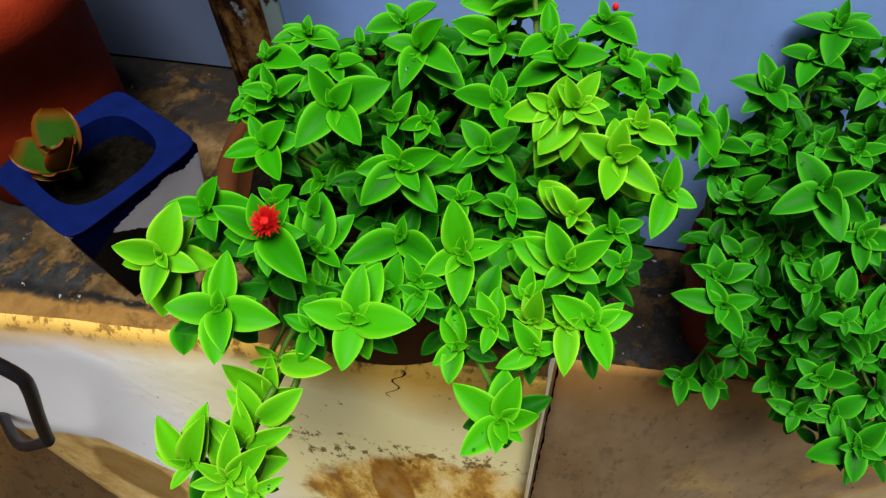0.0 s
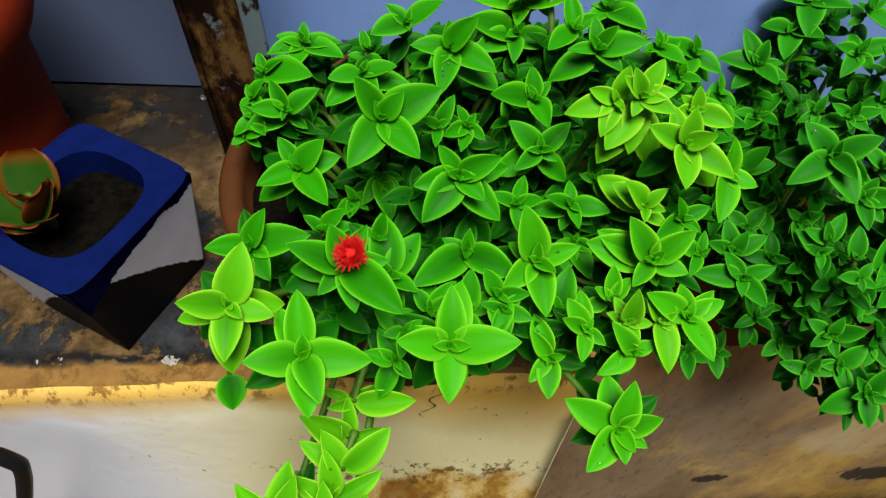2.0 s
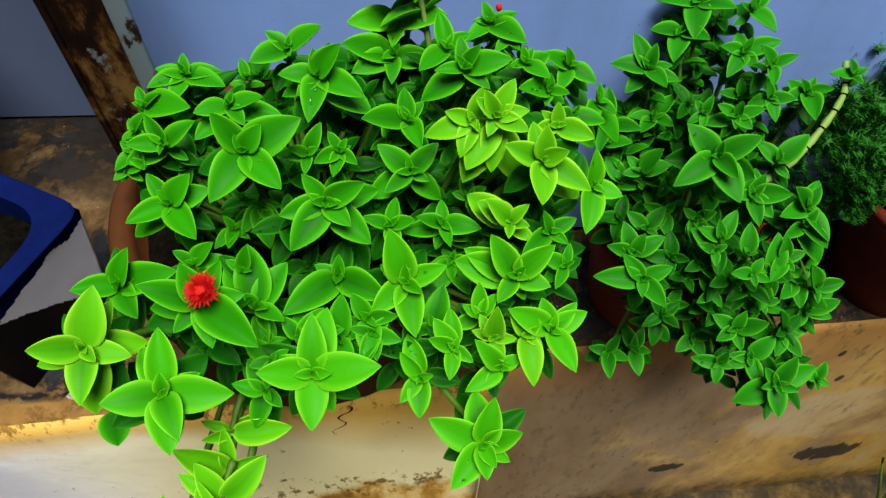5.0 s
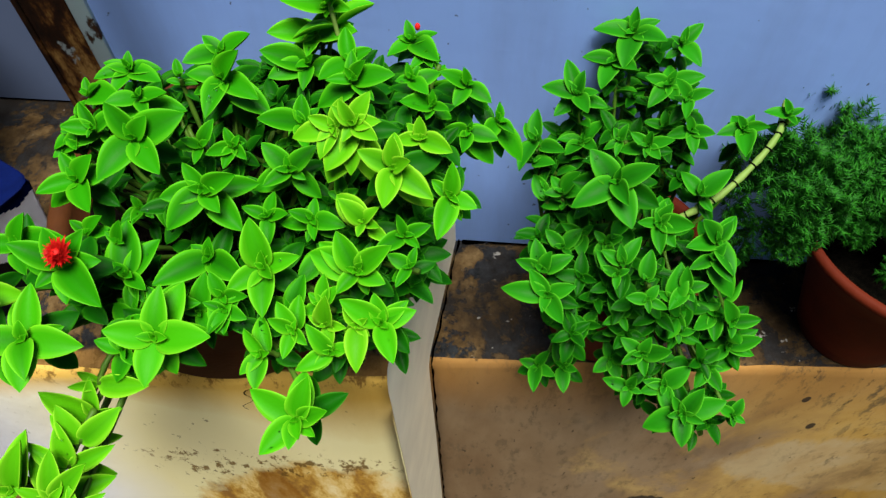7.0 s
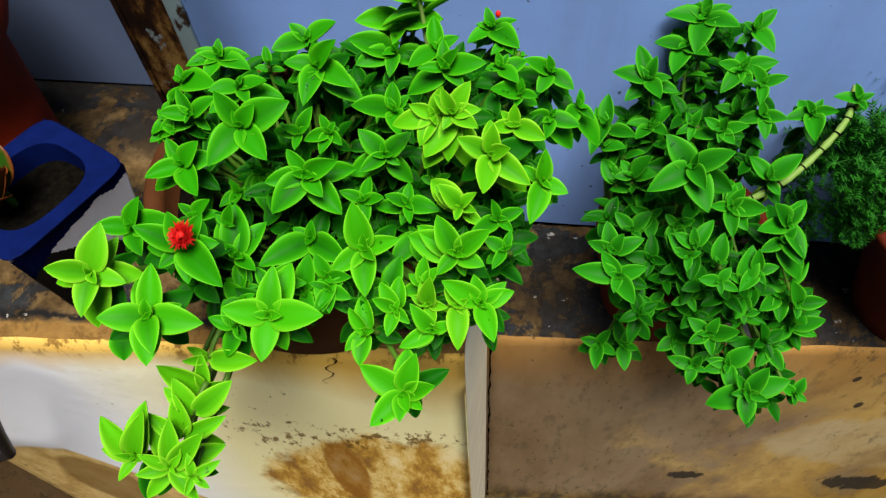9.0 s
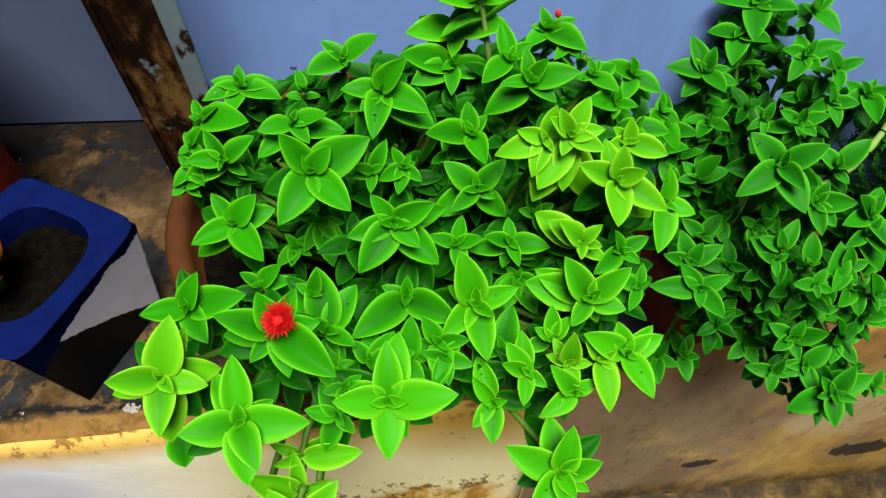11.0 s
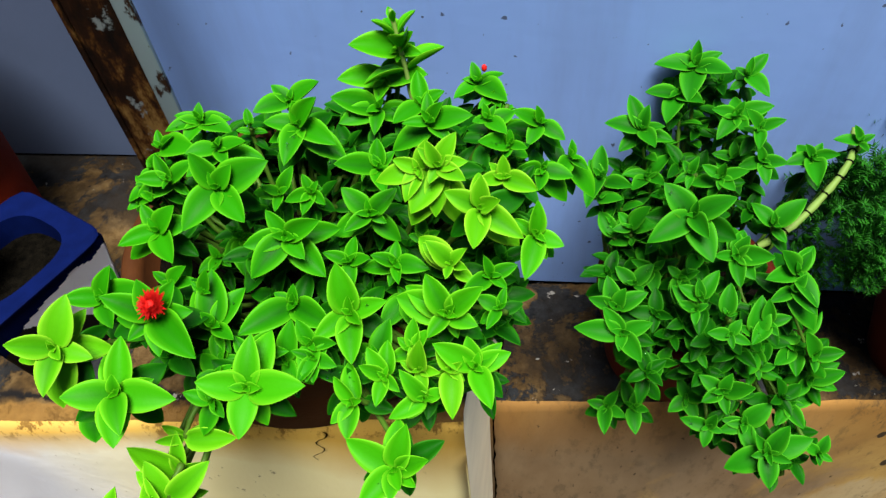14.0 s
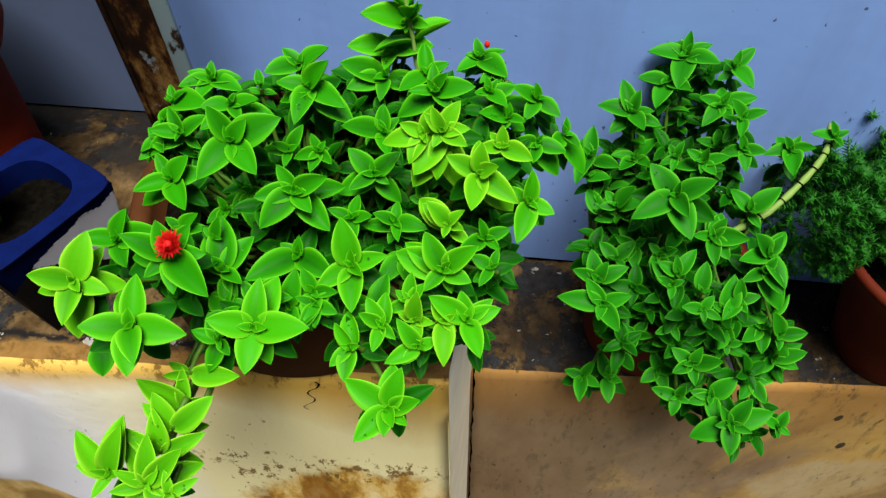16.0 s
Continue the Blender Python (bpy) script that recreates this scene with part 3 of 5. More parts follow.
class Bulk:
    """Collects many copies of small meshes into one."""

    def __init__(self):
        self.v, self.f, self.uv, self.n = [], [], [], 0

    def add(self, me, m):
        co = np.empty(len(me.vertices) * 3)
        me.vertices.foreach_get("co", co)
        co = co.reshape(-1, 3)
        a = np.array(m)
        self.v.append(co @ a[:3, :3].T + a[:3, 3])
        self.f += [tuple(k + self.n for k in p.vertices) for p in me.polygons]
        if me.uv_layers:
            u = np.empty(len(me.loops) * 2)
            me.uv_layers[0].data.foreach_get("uv", u)
            self.uv.append(u)
        self.n += len(co)

    def mesh(self, name, material):
        me = bpy.data.meshes.new(name)
        me.from_pydata(np.concatenate(self.v).tolist(), [], self.f)
        if self.uv:
            me.uv_layers.new(name="uv").data.foreach_set("uv", np.concatenate(self.uv))
        me.polygons.foreach_set("use_smooth", [True] * len(me.polygons))
        me.materials.append(material)
        return me


def leaf_pose(node, axis, along, raise_deg, length, widen=1.0):
    """Where a leaf sits: its base at the node, pointing along, lifted towards the axis."""
    side = along.cross(axis).normalized()
    e = radians(raise_deg)
    y = (along * math.cos(e) + axis * math.sin(e)).normalized()
    z = side.cross(y).normalized()
    m = Matrix((side * length * widen, y * length, z * length)).transposed().to_4x4()
    m.translation = node
    return m


def shoot(plant, fill, dew, tip, u, r, leaves, root, material=LEAF, bare=False, lip=0.10, slim=1.0):
    """One shoot: its leaves round the tip, a small upright heart, lower pairs in the shade-darkened green, and the stem
    to its root.
    u, r: how far its axis leans up the slope of the crown and to the side; leaves: (bearing in degrees, millimetres,
    lift in degrees, tier)."""
    tip, root = Vector(tip), Vector(root)
    axis = (FORWARD + u * UPWARD + r * RIGHTWARD).normalized()
    e1 = (RIGHTWARD - axis * RIGHTWARD.dot(axis)).normalized()
    e2 = axis.cross(e1)
    outer = [n for _, n, *_ in leaves]
    size = 0.001 * sum(outer) / len(outer)
    out = Vector((tip.x, tip.y, 0))
    over = out.normalized() * min(out.length * 0.8, lip)
    over.z = max(0.03, tip.z * 0.35)
    line = bent([tip - axis * 0.002, tip - axis * 0.6 * size, tip - axis * 1.1 * size, over, root], 4) if not bare else bent([tip, tip.lerp(root, 0.5) + Vector((0, 0, 0.003)), root], 4)
    holder = part("shoot", tube(bmesh.new(), line, 0.0017, 0.0025, 6, 0.25), STEM, plant)

    # old: a lower pair, in the green that has shade painted in
    def leaf(node, bearing, length, lift, old=False, wet=False):
        a = radians(bearing)
        m = leaf_pose(node, axis, e1 * math.cos(a) + e2 * math.sin(a), lift, length, slim * random.uniform(0.93, 1.12))
        me = random.choice(LEAVES[SHADED if old else material])
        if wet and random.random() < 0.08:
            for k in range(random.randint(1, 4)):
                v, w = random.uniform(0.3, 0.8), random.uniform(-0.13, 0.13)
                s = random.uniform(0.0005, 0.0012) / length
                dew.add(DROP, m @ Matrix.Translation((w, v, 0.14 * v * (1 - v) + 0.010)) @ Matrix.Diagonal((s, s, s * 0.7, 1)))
        if old or material is SHADED:
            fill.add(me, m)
        else:
            ob = new("leaf", me)
            ob.parent = holder
            ob.matrix_local = m

    inner = 0
    for bearing, mm, lift, *tier in leaves:
        tier = tier[0] if tier else 0
        inner += tier == 2
        leaf(tip + axis * (0.0, -0.010, 0.003, -0.020)[tier], bearing, min(mm, 46) * 0.001, lift, False, tier == 0)
    if bare:
        return holder
    first = leaves[0][0] + 45
    heart = ((0, 0.42, 52), (90, 0.26, 68)) if inner < 2 else ((0, 0.28, 64),)
    for turn, s, lift in heart:
        for half in (0, 180):
            leaf(tip + axis * 0.003, first + turn + half + random.uniform(-8, 8), size * s * random.uniform(0.85, 1.1), lift + random.uniform(-6, 6))
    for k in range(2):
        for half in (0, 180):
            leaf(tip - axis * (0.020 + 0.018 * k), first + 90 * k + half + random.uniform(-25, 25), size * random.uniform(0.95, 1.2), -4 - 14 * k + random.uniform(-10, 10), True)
    return holder


def drop_mesh():
    bm = bmesh.new()
    bmesh.ops.create_icosphere(bm, subdivisions=2, radius=1.0)
    return mesh_of("drop", bm, WATER)


DROP = drop_mesh()


def plant(name, place, label):
    return thing(name, place, label, "succulent plant")


def at(p, origin):
    return Vector(p) - origin


def crowd(grow, spots, count, gap, drop, seed, low=-1.0, material=SHADED):
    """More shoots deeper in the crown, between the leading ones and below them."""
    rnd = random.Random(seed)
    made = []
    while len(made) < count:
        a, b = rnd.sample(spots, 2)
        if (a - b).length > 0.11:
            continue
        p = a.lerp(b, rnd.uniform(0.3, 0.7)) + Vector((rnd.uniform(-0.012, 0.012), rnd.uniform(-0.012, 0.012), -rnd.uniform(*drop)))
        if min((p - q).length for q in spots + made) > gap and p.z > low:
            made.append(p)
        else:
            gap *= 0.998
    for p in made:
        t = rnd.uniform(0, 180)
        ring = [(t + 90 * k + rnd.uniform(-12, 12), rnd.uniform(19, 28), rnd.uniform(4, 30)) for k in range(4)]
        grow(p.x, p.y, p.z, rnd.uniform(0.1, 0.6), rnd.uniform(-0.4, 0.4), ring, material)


# ---- the first trailing succulent ----
ORIGIN_A = POT_A + Vector((0, 0, 0.09))
succulent_a = plant("trailing_succulent", ORIGIN_A, "bright green trailing succulent with one red flower")
FILL_A, FILL_B, DEW_A, DEW_B = Bulk(), Bulk(), Bulk(), Bulk()
SPOTS_A, SPOTS_B = [], []


def sa(x, y, z, u, r, leaves, material=LEAF, bare=False, slim=1.0):
    """A shoot of the first plant, by its place in the room."""
    p = at((x, y, z), ORIGIN_A)
    root = Vector((max(-0.09, min(0.09, p.x * 0.55)), max(-0.09, min(0.09, p.y * 0.55)), -0.005))
    if bare:
        root = p + Vector((0.008, 0.022, 0.010))
    elif z > 0.03:
        SPOTS_A.append(Vector((x, y, z)))
    return shoot(succulent_a, FILL_A, DEW_A, p, u, r, leaves, root, material, bare, 0.14, slim)


sa(-0.119, 0.371, 0.123, -0.02, 0.16, ((127, 33, 23), (25, 44, 28), (-51, 39, 21), (-125, 40, 28), (117, 14, 41, 2), (49, 24, 48, 2), (-164, 21, -5, 1), (-24, 14, 2, 1),))
sa(-0.185, 0.507, 0.072, 0.33, 0.19, ((95, 16, 44, 2), (4, 29, 24), (-24, 36, 21), (-109, 29, 17), (-155, 31, 18), (173, 23, 21),))
sa(-0.193, 0.432, 0.071, 0.15, -0.06, ((115, 26, 25), (-178, 27, 22), (28, 31, 23), (-99, 11, 31, 2), (-162, 34, 5, 1), (-36, 17, -5, 1),))
sa(-0.214, 0.477, 0.068, 0.33, -0.05, ((107, 18, 18), (161, 11, 25), (10, 21, 42, 2), (-17, 45, 30), (-108, 7, -4, 1), (-172, 13, 8, 1),))
sa(-0.219, 0.437, 0.060, 0.15, -0.20, ((137, 14, 25), (-139, 21, 17), (155, 4, 54, 2), (-56, 22, 22), (-145, 29, -1, 1),))
sa(-0.176, 0.362, 0.085, 0.13, 0.04, ((123, 26, 19), (41, 29, 46, 2), (16, 29, 18), (-55, 40, 25), (-154, 32, 21), (-149, 35, 2, 1), (126, 13, 42, 2),))
sa(-0.133, 0.420, 0.117, 0.32, 0.16, ((-161, 25, 18), (5, 26, 21), (70, 7, 41, 2), (-139, 32, 2, 1), (-6, 37, 3, 1), (-58, 21, 24),))
sa(-0.101, 0.523, 0.079, 0.34, 0.09, ((-150, 36, 21), (143, 23, 28), (21, 35, 27), (-80, 10, 18, 2),))
sa(-0.134, 0.495, 0.075, 0.46, 0.13, ((108, 17, 28), (174, 15, 2, 1), (13, 14, -5, 1),))
sa(-0.071, 0.445, 0.116, 0.20, 0.07, ((178, 28, 25), (98, 21, 45, 2), (34, 33, 52, 2), (-32, 39, 20), (-103, 38, 26), (-135, 23, 20), (-32, 45, -4, 1), (-165, 29, -2, 1),))
sa(-0.081, 0.388, 0.097, 0.09, 0.09, ((62, 25, 30), (178, 21, 18), (-100, 17, 28), (167, 16, 41, 2), (23, 10, 44, 2),))
sa(-0.060, 0.398, 0.087, 0.09, 0.16, ((118, 17, 20), (21, 10, 21), (-44, 18, 25), (-107, 22, 20), (-152, 25, 25), (56, 11, 42, 2),))
sa(-0.069, 0.345, 0.096, -0.01, 0.08, ((126, 25, 21), (21, 32, 28), (-167, 32, 18), (-49, 26, 27), (-129, 39, 20), (11, 39, -5, 1), (-47, 42, 4, 1),))
sa(-0.010, 0.375, 0.086, -0.03, -0.02, ((137, 30, 23), (41, 28, 23), (-143, 26, 30), (-31, 15, 17), (-45, 30, -1, 1), (-154, 36, 3, 1), (97, 13, 43, 2),))
sa(-0.008, 0.427, 0.084, 0.20, -0.02, ((93, 25, 27), (-175, 39, 27), (-74, 31, 27), (44, 19, 17), (117, 12, 49, 2),))
sa(0.033, 0.373, 0.134, -0.03, -0.20, ((67, 24, 20), (-168, 33, 17), (158, 21, 24), (-114, 25, 22), (-63, 11, 38, 2),), YOUNG)
sa(0.047, 0.370, 0.140, 0.01, -0.07, ((114, 21, 46, 2), (58, 27, 25), (3, 22, 31), (-32, 25, 21), (-116, 15, 25), (139, 19, 44, 2), (43, 11, 41, 2), (-98, 34, 6, 1), (-70, 50, -15, 3), (-124, 39, 6, 1), (-122, 47, -2, 3),), YOUNG)
sa(0.076, 0.348, 0.119, -0.03, -0.02, ((155, 29, 25), (85, 26, 44, 2), (-37, 37, 25), (-99, 34, 25), (-44, 38, -2, 1), (93, 28, -5, 1), (12, 23, 47, 2),), YOUNG)
sa(0.093, 0.383, 0.113, 0.07, 0.01, ((134, 16, 24), (-25, 28, 17), (91, 18, 41, 2), (-166, 23, 24),), YOUNG)
sa(0.036, 0.444, 0.116, 0.15, -0.08, ((93, 24, 30), (-176, 23, 23), (1, 36, 25), (-45, 24, 17), (-156, 37, 5, 1), (37, 22, 45, 2),))
sa(0.073, 0.551, 0.070, 0.37, -0.10, ((106, 19, 49, 2), (8, 26, 24), (165, 16, 17), (-48, 42, 25), (-144, 28, 17), (-40, 32, 6, 1), (-145, 20, 1, 1),))
sa(0.082, 0.447, 0.115, 0.19, -0.05, ((107, 13, 48, 2), (-165, 14, 24), (-49, 25, 30), (58, 13, 23), (30, 25, 2, 1),))
sa(0.126, 0.478, 0.082, 0.14, 0.09, ((114, 17, 52, 2), (-37, 26, 17), (163, 28, 28), (-118, 25, 20), (-37, 26, -1, 1),))
sa(0.099, 0.433, 0.100, 0.08, 0.02, ((-178, 29, 30), (90, 13, 48, 2), (-22, 17, 30), (-110, 15, 17), (-22, 17, -5, 1),))
sa(0.127, 0.448, 0.057, 0.06, 0.18, ((24, 14, 17), (-16, 28, 18), (-172, 27, 23), (-106, 25, 23), (-40, 37, -5, 1),))
sa(0.153, 0.469, 0.049, 0.12, 0.32, ((99, 16, 41, 2), (-42, 20, 25), (-129, 27, 18), (-44, 43, -5, 1),))
sa(0.116, 0.351, 0.085, -0.05, 0.12, ((90, 28, 30), (-25, 23, 28), (-107, 36, 23), (-63, 21, 6, 1), (137, 19, -5, 1),), FRESH)
sa(0.010, 0.340, 0.067, 0.23, -0.05, ((89, 18, 17), (165, 21, 28), (-13, 27, 23), (-78, 20, 28), (-179, 29, 3, 1), (-113, 17, 6, 1), (-31, 20, 2, 1),))
sa(0.054, 0.323, 0.086, 0.29, -0.13, ((142, 27, 17), (141, 26, 54, 2), (29, 18, 47, 2), (-102, 14, 27, 2), (-21, 14, 18), (134, 39, -5, 1), (-35, 19, -5, 1),), YOUNG)
sa(0.082, 0.324, 0.071, 0.09, 0.12, ((-41, 17, 26), (21, 22, 19), (-147, 28, 24), (115, 18, 41, 2),))
sa(0.052, 0.285, 0.079, 0.09, -0.13, ((116, 33, 23), (33, 34, 21), (-22, 24, 18), (-129, 22, 18), (146, 39, 8, 1), (160, 42, 6, 1), (36, 13, 44, 2), (-72, 17, -5, 1),), FRESH)
sa(-0.020, 0.295, 0.067, 0.09, -0.00, ((103, 40, 29), (16, 31, 25), (-84, 39, 20), (-141, 33, 23), (-41, 20, 42, 2), (87, 16, 41, 2), (140, 21, 3, 1),), FRESH)
sa(-0.065, 0.307, 0.061, 0.18, 0.07, ((-147, 51, 23), (-31, 40, 23), (84, 18, 48, 2), (149, 18, 17), (-63, 30, -5, 1),))
sa(-0.080, 0.230, 0.077, 0.13, 0.11, ((87, 35, 24), (1, 43, 28), (-94, 34, 20), (174, 34, 21), (-180, 12, 38, 2), (-3, 15, 47, 2), (74, 40, 8, 1), (12, 31, -2, 1), (162, 29, -5, 1), (-66, 28, -5, 1),), FRESH)
sa(-0.204, 0.244, 0.106, 0.08, 0.24, ((78, 37, 28), (176, 30, 21), (-15, 26, 17), (-94, 32, 27), (0, 32, -2, 1), (63, 30, 6, 1), (-164, 30, -5, 1), (-88, 40, -4, 1), (128, 8, 39, 2), (-47, 14, 43, 2),), YOUNG)
sa(-0.165, 0.222, 0.084, 0.14, 0.27, ((-176, 33, 20), (-5, 40, 24), (-85, 35, 20), (94, 16, 45, 2), (-72, 30, 42, 2), (93, 39, 3, 1), (113, 32, -5, 1), (26, 23, 2, 1),), FRESH)
sa(-0.140, 0.265, 0.111, 0.15, 0.22, ((162, 37, 25), (62, 28, 25), (6, 26, 28), (-43, 46, 25), (-78, 28, 21), (-132, 23, 17), (-179, 30, -4, 1), (114, 28, 41, 2),))
sa(-0.116, 0.280, 0.074, 0.42, 0.16, ((98, 42, 18), (55, 35, 21), (-35, 23, 25), (-52, 19, -2, 1), (-79, 25, -5, 1), (115, 51, 1, 1),))
sa(-0.204, 0.303, 0.078, 0.22, 0.05, ((59, 30, 47, 2), (-173, 29, 27), (-59, 29, 30), (7, 41, 24), (29, 17, 17),))
sa(-0.159, 0.318, 0.073, 0.42, 0.22, ((150, 17, 17), (7, 22, 24), (35, 22, 48, 2),))
sa(0.008, 0.248, 0.058, 0.12, -0.06, ((91, 26, 3, 1), (155, 21, 30), (-42, 16, 23), (-103, 22, 21), (120, 24, 24), (62, 9, 45, 2),), FRESH)
sa(0.033, 0.249, 0.065, 0.11, -0.10, ((156, 15, 17), (78, 27, 45, 2), (-7, 16, 25), (-72, 17, 17), (115, 17, 17),), YOUNG)
sa(0.036, 0.234, 0.053, 0.09, -0.00, ((129, 27, 40, 2), (5, 9, 30), (-129, 18, 17), (-151, 27, 25), (22, 17, 24),), FRESH)
sa(0.054, 0.249, 0.065, 0.11, 0.06, ((121, 20, 24), (33, 12, 45, 2), (-88, 32, 24), (-37, 13, 25), (-160, 12, -5, 1),), YOUNG)
sa(0.071, 0.252, 0.064, 0.11, 0.03, ((105, 23, 30), (41, 24, 23), (21, 26, 20), (-70, 33, 29), (152, 35, 24), (78, 12, 47, 2),), FRESH)
sa(0.019, 0.186, 0.050, 0.08, -0.08, ((149, 37, 17), (72, 32, 21), (17, 28, 24), (-133, 33, 22), (-89, 22, 44, 2), (-34, 20, 21), (94, 31, -5, 1), (-61, 18, 41, 2),), FRESH)
sa(-0.015, 0.235, 0.046, 0.05, -0.21, ((119, 23, 23), (-132, 21, 29), (11, 12, 32, 2), (-93, 26, 23), (109, 29, -5, 1),), FRESH)
sa(-0.003, 0.275, 0.036, 0.41, -0.03, ((70, 31, 28), (-169, 20, 17), (0, 20, 24), (151, 30, -5, 1),))
sa(-0.143, 0.367, 0.044, 0.27, 0.18, ((134, 13, 52, 2), (-132, 21, 17), (-33, 13, 17), (-103, 18, 24), (39, 18, -5, 1),))
sa(-0.023, 0.430, 0.060, 0.18, -0.00, ((-155, 18, 17), (-13, 22, 24), (86, 28, -5, 1),))
sa(-0.123, 0.380, 0.054, 0.14, 0.15, ((140, 7, 30), (-47, 24, 17), (-122, 24, 17), (-79, 36, 17), (-8, 18, 24),))
sa(-0.027, 0.345, 0.064, 0.18, 0.01, ((163, 22, 24), (74, 21, 17), (-84, 23, 17), (3, 20, 24),))
sa(-0.113, 0.233, 0.052, 0.15, 0.16, ((-110, 26, -5, 1), (-49, 16, 17), (164, 21, 17), (116, 22, 17),))
sa(-0.226, 0.248, 0.008, -0.21, 0.42, ((-90, 25, 18),), bare=True, slim=1.35)
sa(-0.046, 0.271, 0.064, 0.18, 0.04, ((-91, 28, 27), (120, 21, 25), (-1, 21, 24), (-157, 26, -5, 1), (56, 21, -5, 1), (-55, 23, 17),))
sa(-0.067, 0.267, 0.048, 0.20, 0.07, ((82, 31, 24), (-62, 20, 24), (177, 15, 17), (-42, 24, -5, 1),))
sa(-0.114, 0.265, 0.052, 0.31, 0.16, ((-125, 19, 17), (8, 15, 17), (152, 16, 17), (-57, 20, 17), (88, 18, 17),))
sa(-0.123, 0.300, 0.088, 0.22, 0.17, ((-66, 23, -5, 1), (144, 13, 17), (75, 20, 45, 2),))
sa(-0.091, 0.262, 0.062, 0.30, 0.12, ((46, 26, 17), (125, 18, 17), (81, 25, -5, 1), (7, 30, 17),))
sa(0.016, 0.330, 0.036, 0.22, -0.06, ((-168, 18, 17), (-23, 18, 17), (132, 12, 17), (-71, 30, 17), (-127, 33, 17),))
sa(0.031, 0.360, 0.070, 0.15, -0.08, ((97, 21, 17), (159, 13, 17), (26, 15, 17), (-71, 20, 17),))
sa(-0.225, 0.465, 0.053, 0.21, -0.20, ((-139, 13, 24), (111, 13, 24), (-40, 17, 17), (36, 20, 41, 2),))
sa(-0.226, 0.430, 0.049, 0.08, -0.20, ((-142, 15, 28), (-43, 17, 17), (127, 9, 17), (0, 24, 25, 2),))
sa(0.027, 0.481, 0.104, 0.26, -0.06, ((98, 30, 24), (-136, 34, 17), (26, 22, 17), (133, 12, 17),))
sa(0.086, 0.531, 0.069, 0.25, -0.03, ((0, 15, 20), (-136, 18, 24), (-62, 17, 17), (133, 18, -5, 1),))
sa(-0.015, 0.500, 0.085, 0.12, 0.08, ((172, 44, 17), (-97, 26, 28), (0, 36, 2, 1), (-156, 38, 17),))
sa(-0.140, 0.219, 0.022, 0.04, 0.38, ((1, 40, 23), (14, 27, 2, 1), (-178, 21, 17), (156, 19, 2, 1),), YOUNG, bare=True, slim=0.8)
sa(-0.145, 0.201, 0.006, -0.03, 0.37, ((94, 32, 23), (146, 43, 23), (18, 24, 25), (-159, 11, -5, 1),), YOUNG, bare=True, slim=0.8)
sa(-0.147, 0.180, 0.007, 0.00, 0.38, ((118, 34, 24), (45, 41, 27), (-2, 27, -5, 1), (144, 30, -5, 1),), YOUNG, bare=True, slim=0.8)
sa(-0.155, 0.165, -0.003, 0.03, 0.39, ((101, 39, 28), (29, 37, 20), (145, 34, 17), (-19, 33, -2, 1),), YOUNG, bare=True, slim=0.8)
sa(-0.158, 0.142, -0.003, 0.18, 0.30, ((95, 39, 24), (50, 42, 30), (158, 27, 27), (21, 40, -4, 1), (-166, 25, 20), (-10, 26, 17), (55, 16, 45, 2), (-180, 7, 38, 2), (120, 39, 6, 1), (-124, 32, -5, 1), (-48, 32, 17),), YOUNG, slim=0.8)
sa(-0.186, 0.148, -0.002, 0.18, 0.04, ((127, 42, 28), (79, 45, 25), (169, 26, 24), (-120, 21, 20), (156, 36, 5, 1), (69, 50, 41, 2),), YOUNG, slim=0.8)
sa(-0.138, 0.135, 0.001, 0.08, 0.37, ((107, 17, 20), (29, 21, 17), (-35, 16, 17), (-109, 15, 17),), YOUNG, slim=0.8)
sa(0.006, 0.525, 0.128, 0.05, 0.05, ((-180, 44, 23), (-15, 22, 18), (116, 20, 17), (27, 26, 50, 2), (-95, 14, 21),), FRESH)
sa(-0.009, 0.523, 0.101, 0.08, 0.07, ((-174, 43, 17), (-105, 26, 18), (-6, 43, 23), (139, 29, -5, 1),), FRESH)
sa(-0.043, 0.261, 0.062, 0.20, 0.03, ((-87, 18, 17), (164, 17, 23), (-21, 19, 25), (-116, 22, 20), (42, 15, 17),))
sa(-0.106, 0.244, 0.070, 0.22, 0.15, ((-169, 14, 17), (-102, 18, 17), (29, 13, 17), (136, 24, -5, 1),))
sa(0.088, 0.295, 0.071, 0.14, 0.01, ((152, 19, 17), (73, 16, 17), (-121, 19, 24), (-146, 17, -5, 1),))
sa(0.027, 0.267, 0.062, 0.19, -0.09, ((142, 14, 17), (47, 19, 17), (85, 23, 17), (-166, 20, -5, 1),), FRESH)
# inner and rear shoots, their depth shade carried by the darker green
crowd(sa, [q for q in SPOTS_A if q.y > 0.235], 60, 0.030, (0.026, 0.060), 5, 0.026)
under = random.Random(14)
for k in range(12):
    sa(0.026 + 0.028 * (k % 3) + under.uniform(-0.008, 0.008), 0.335 + 0.038 * (k // 3) + under.uniform(-0.008, 0.008), under.uniform(0.022, 0.042), under.uniform(0.2, 0.6), under.uniform(-0.2, 0.4), [(under.uniform(0, 40) + 72 * q, under.uniform(24, 34), under.uniform(0, 25)) for q in range(5)], SHADED)
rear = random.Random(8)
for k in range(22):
    sa(-0.215 + 0.0155 * k + rear.uniform(-0.008, 0.008), 0.515 + 0.03 * (k % 2) + rear.uniform(-0.012, 0.012) - 0.0011 * (k - 10) ** 2 * 0.3, rear.uniform(0.018, 0.044), rear.uniform(0.5, 0.9), (k - 10) * 0.03, [(rear.uniform(0, 50) + 60 * q, rear.uniform(24, 36), rear.uniform(0, 35)) for q in range(5)], SHADED)


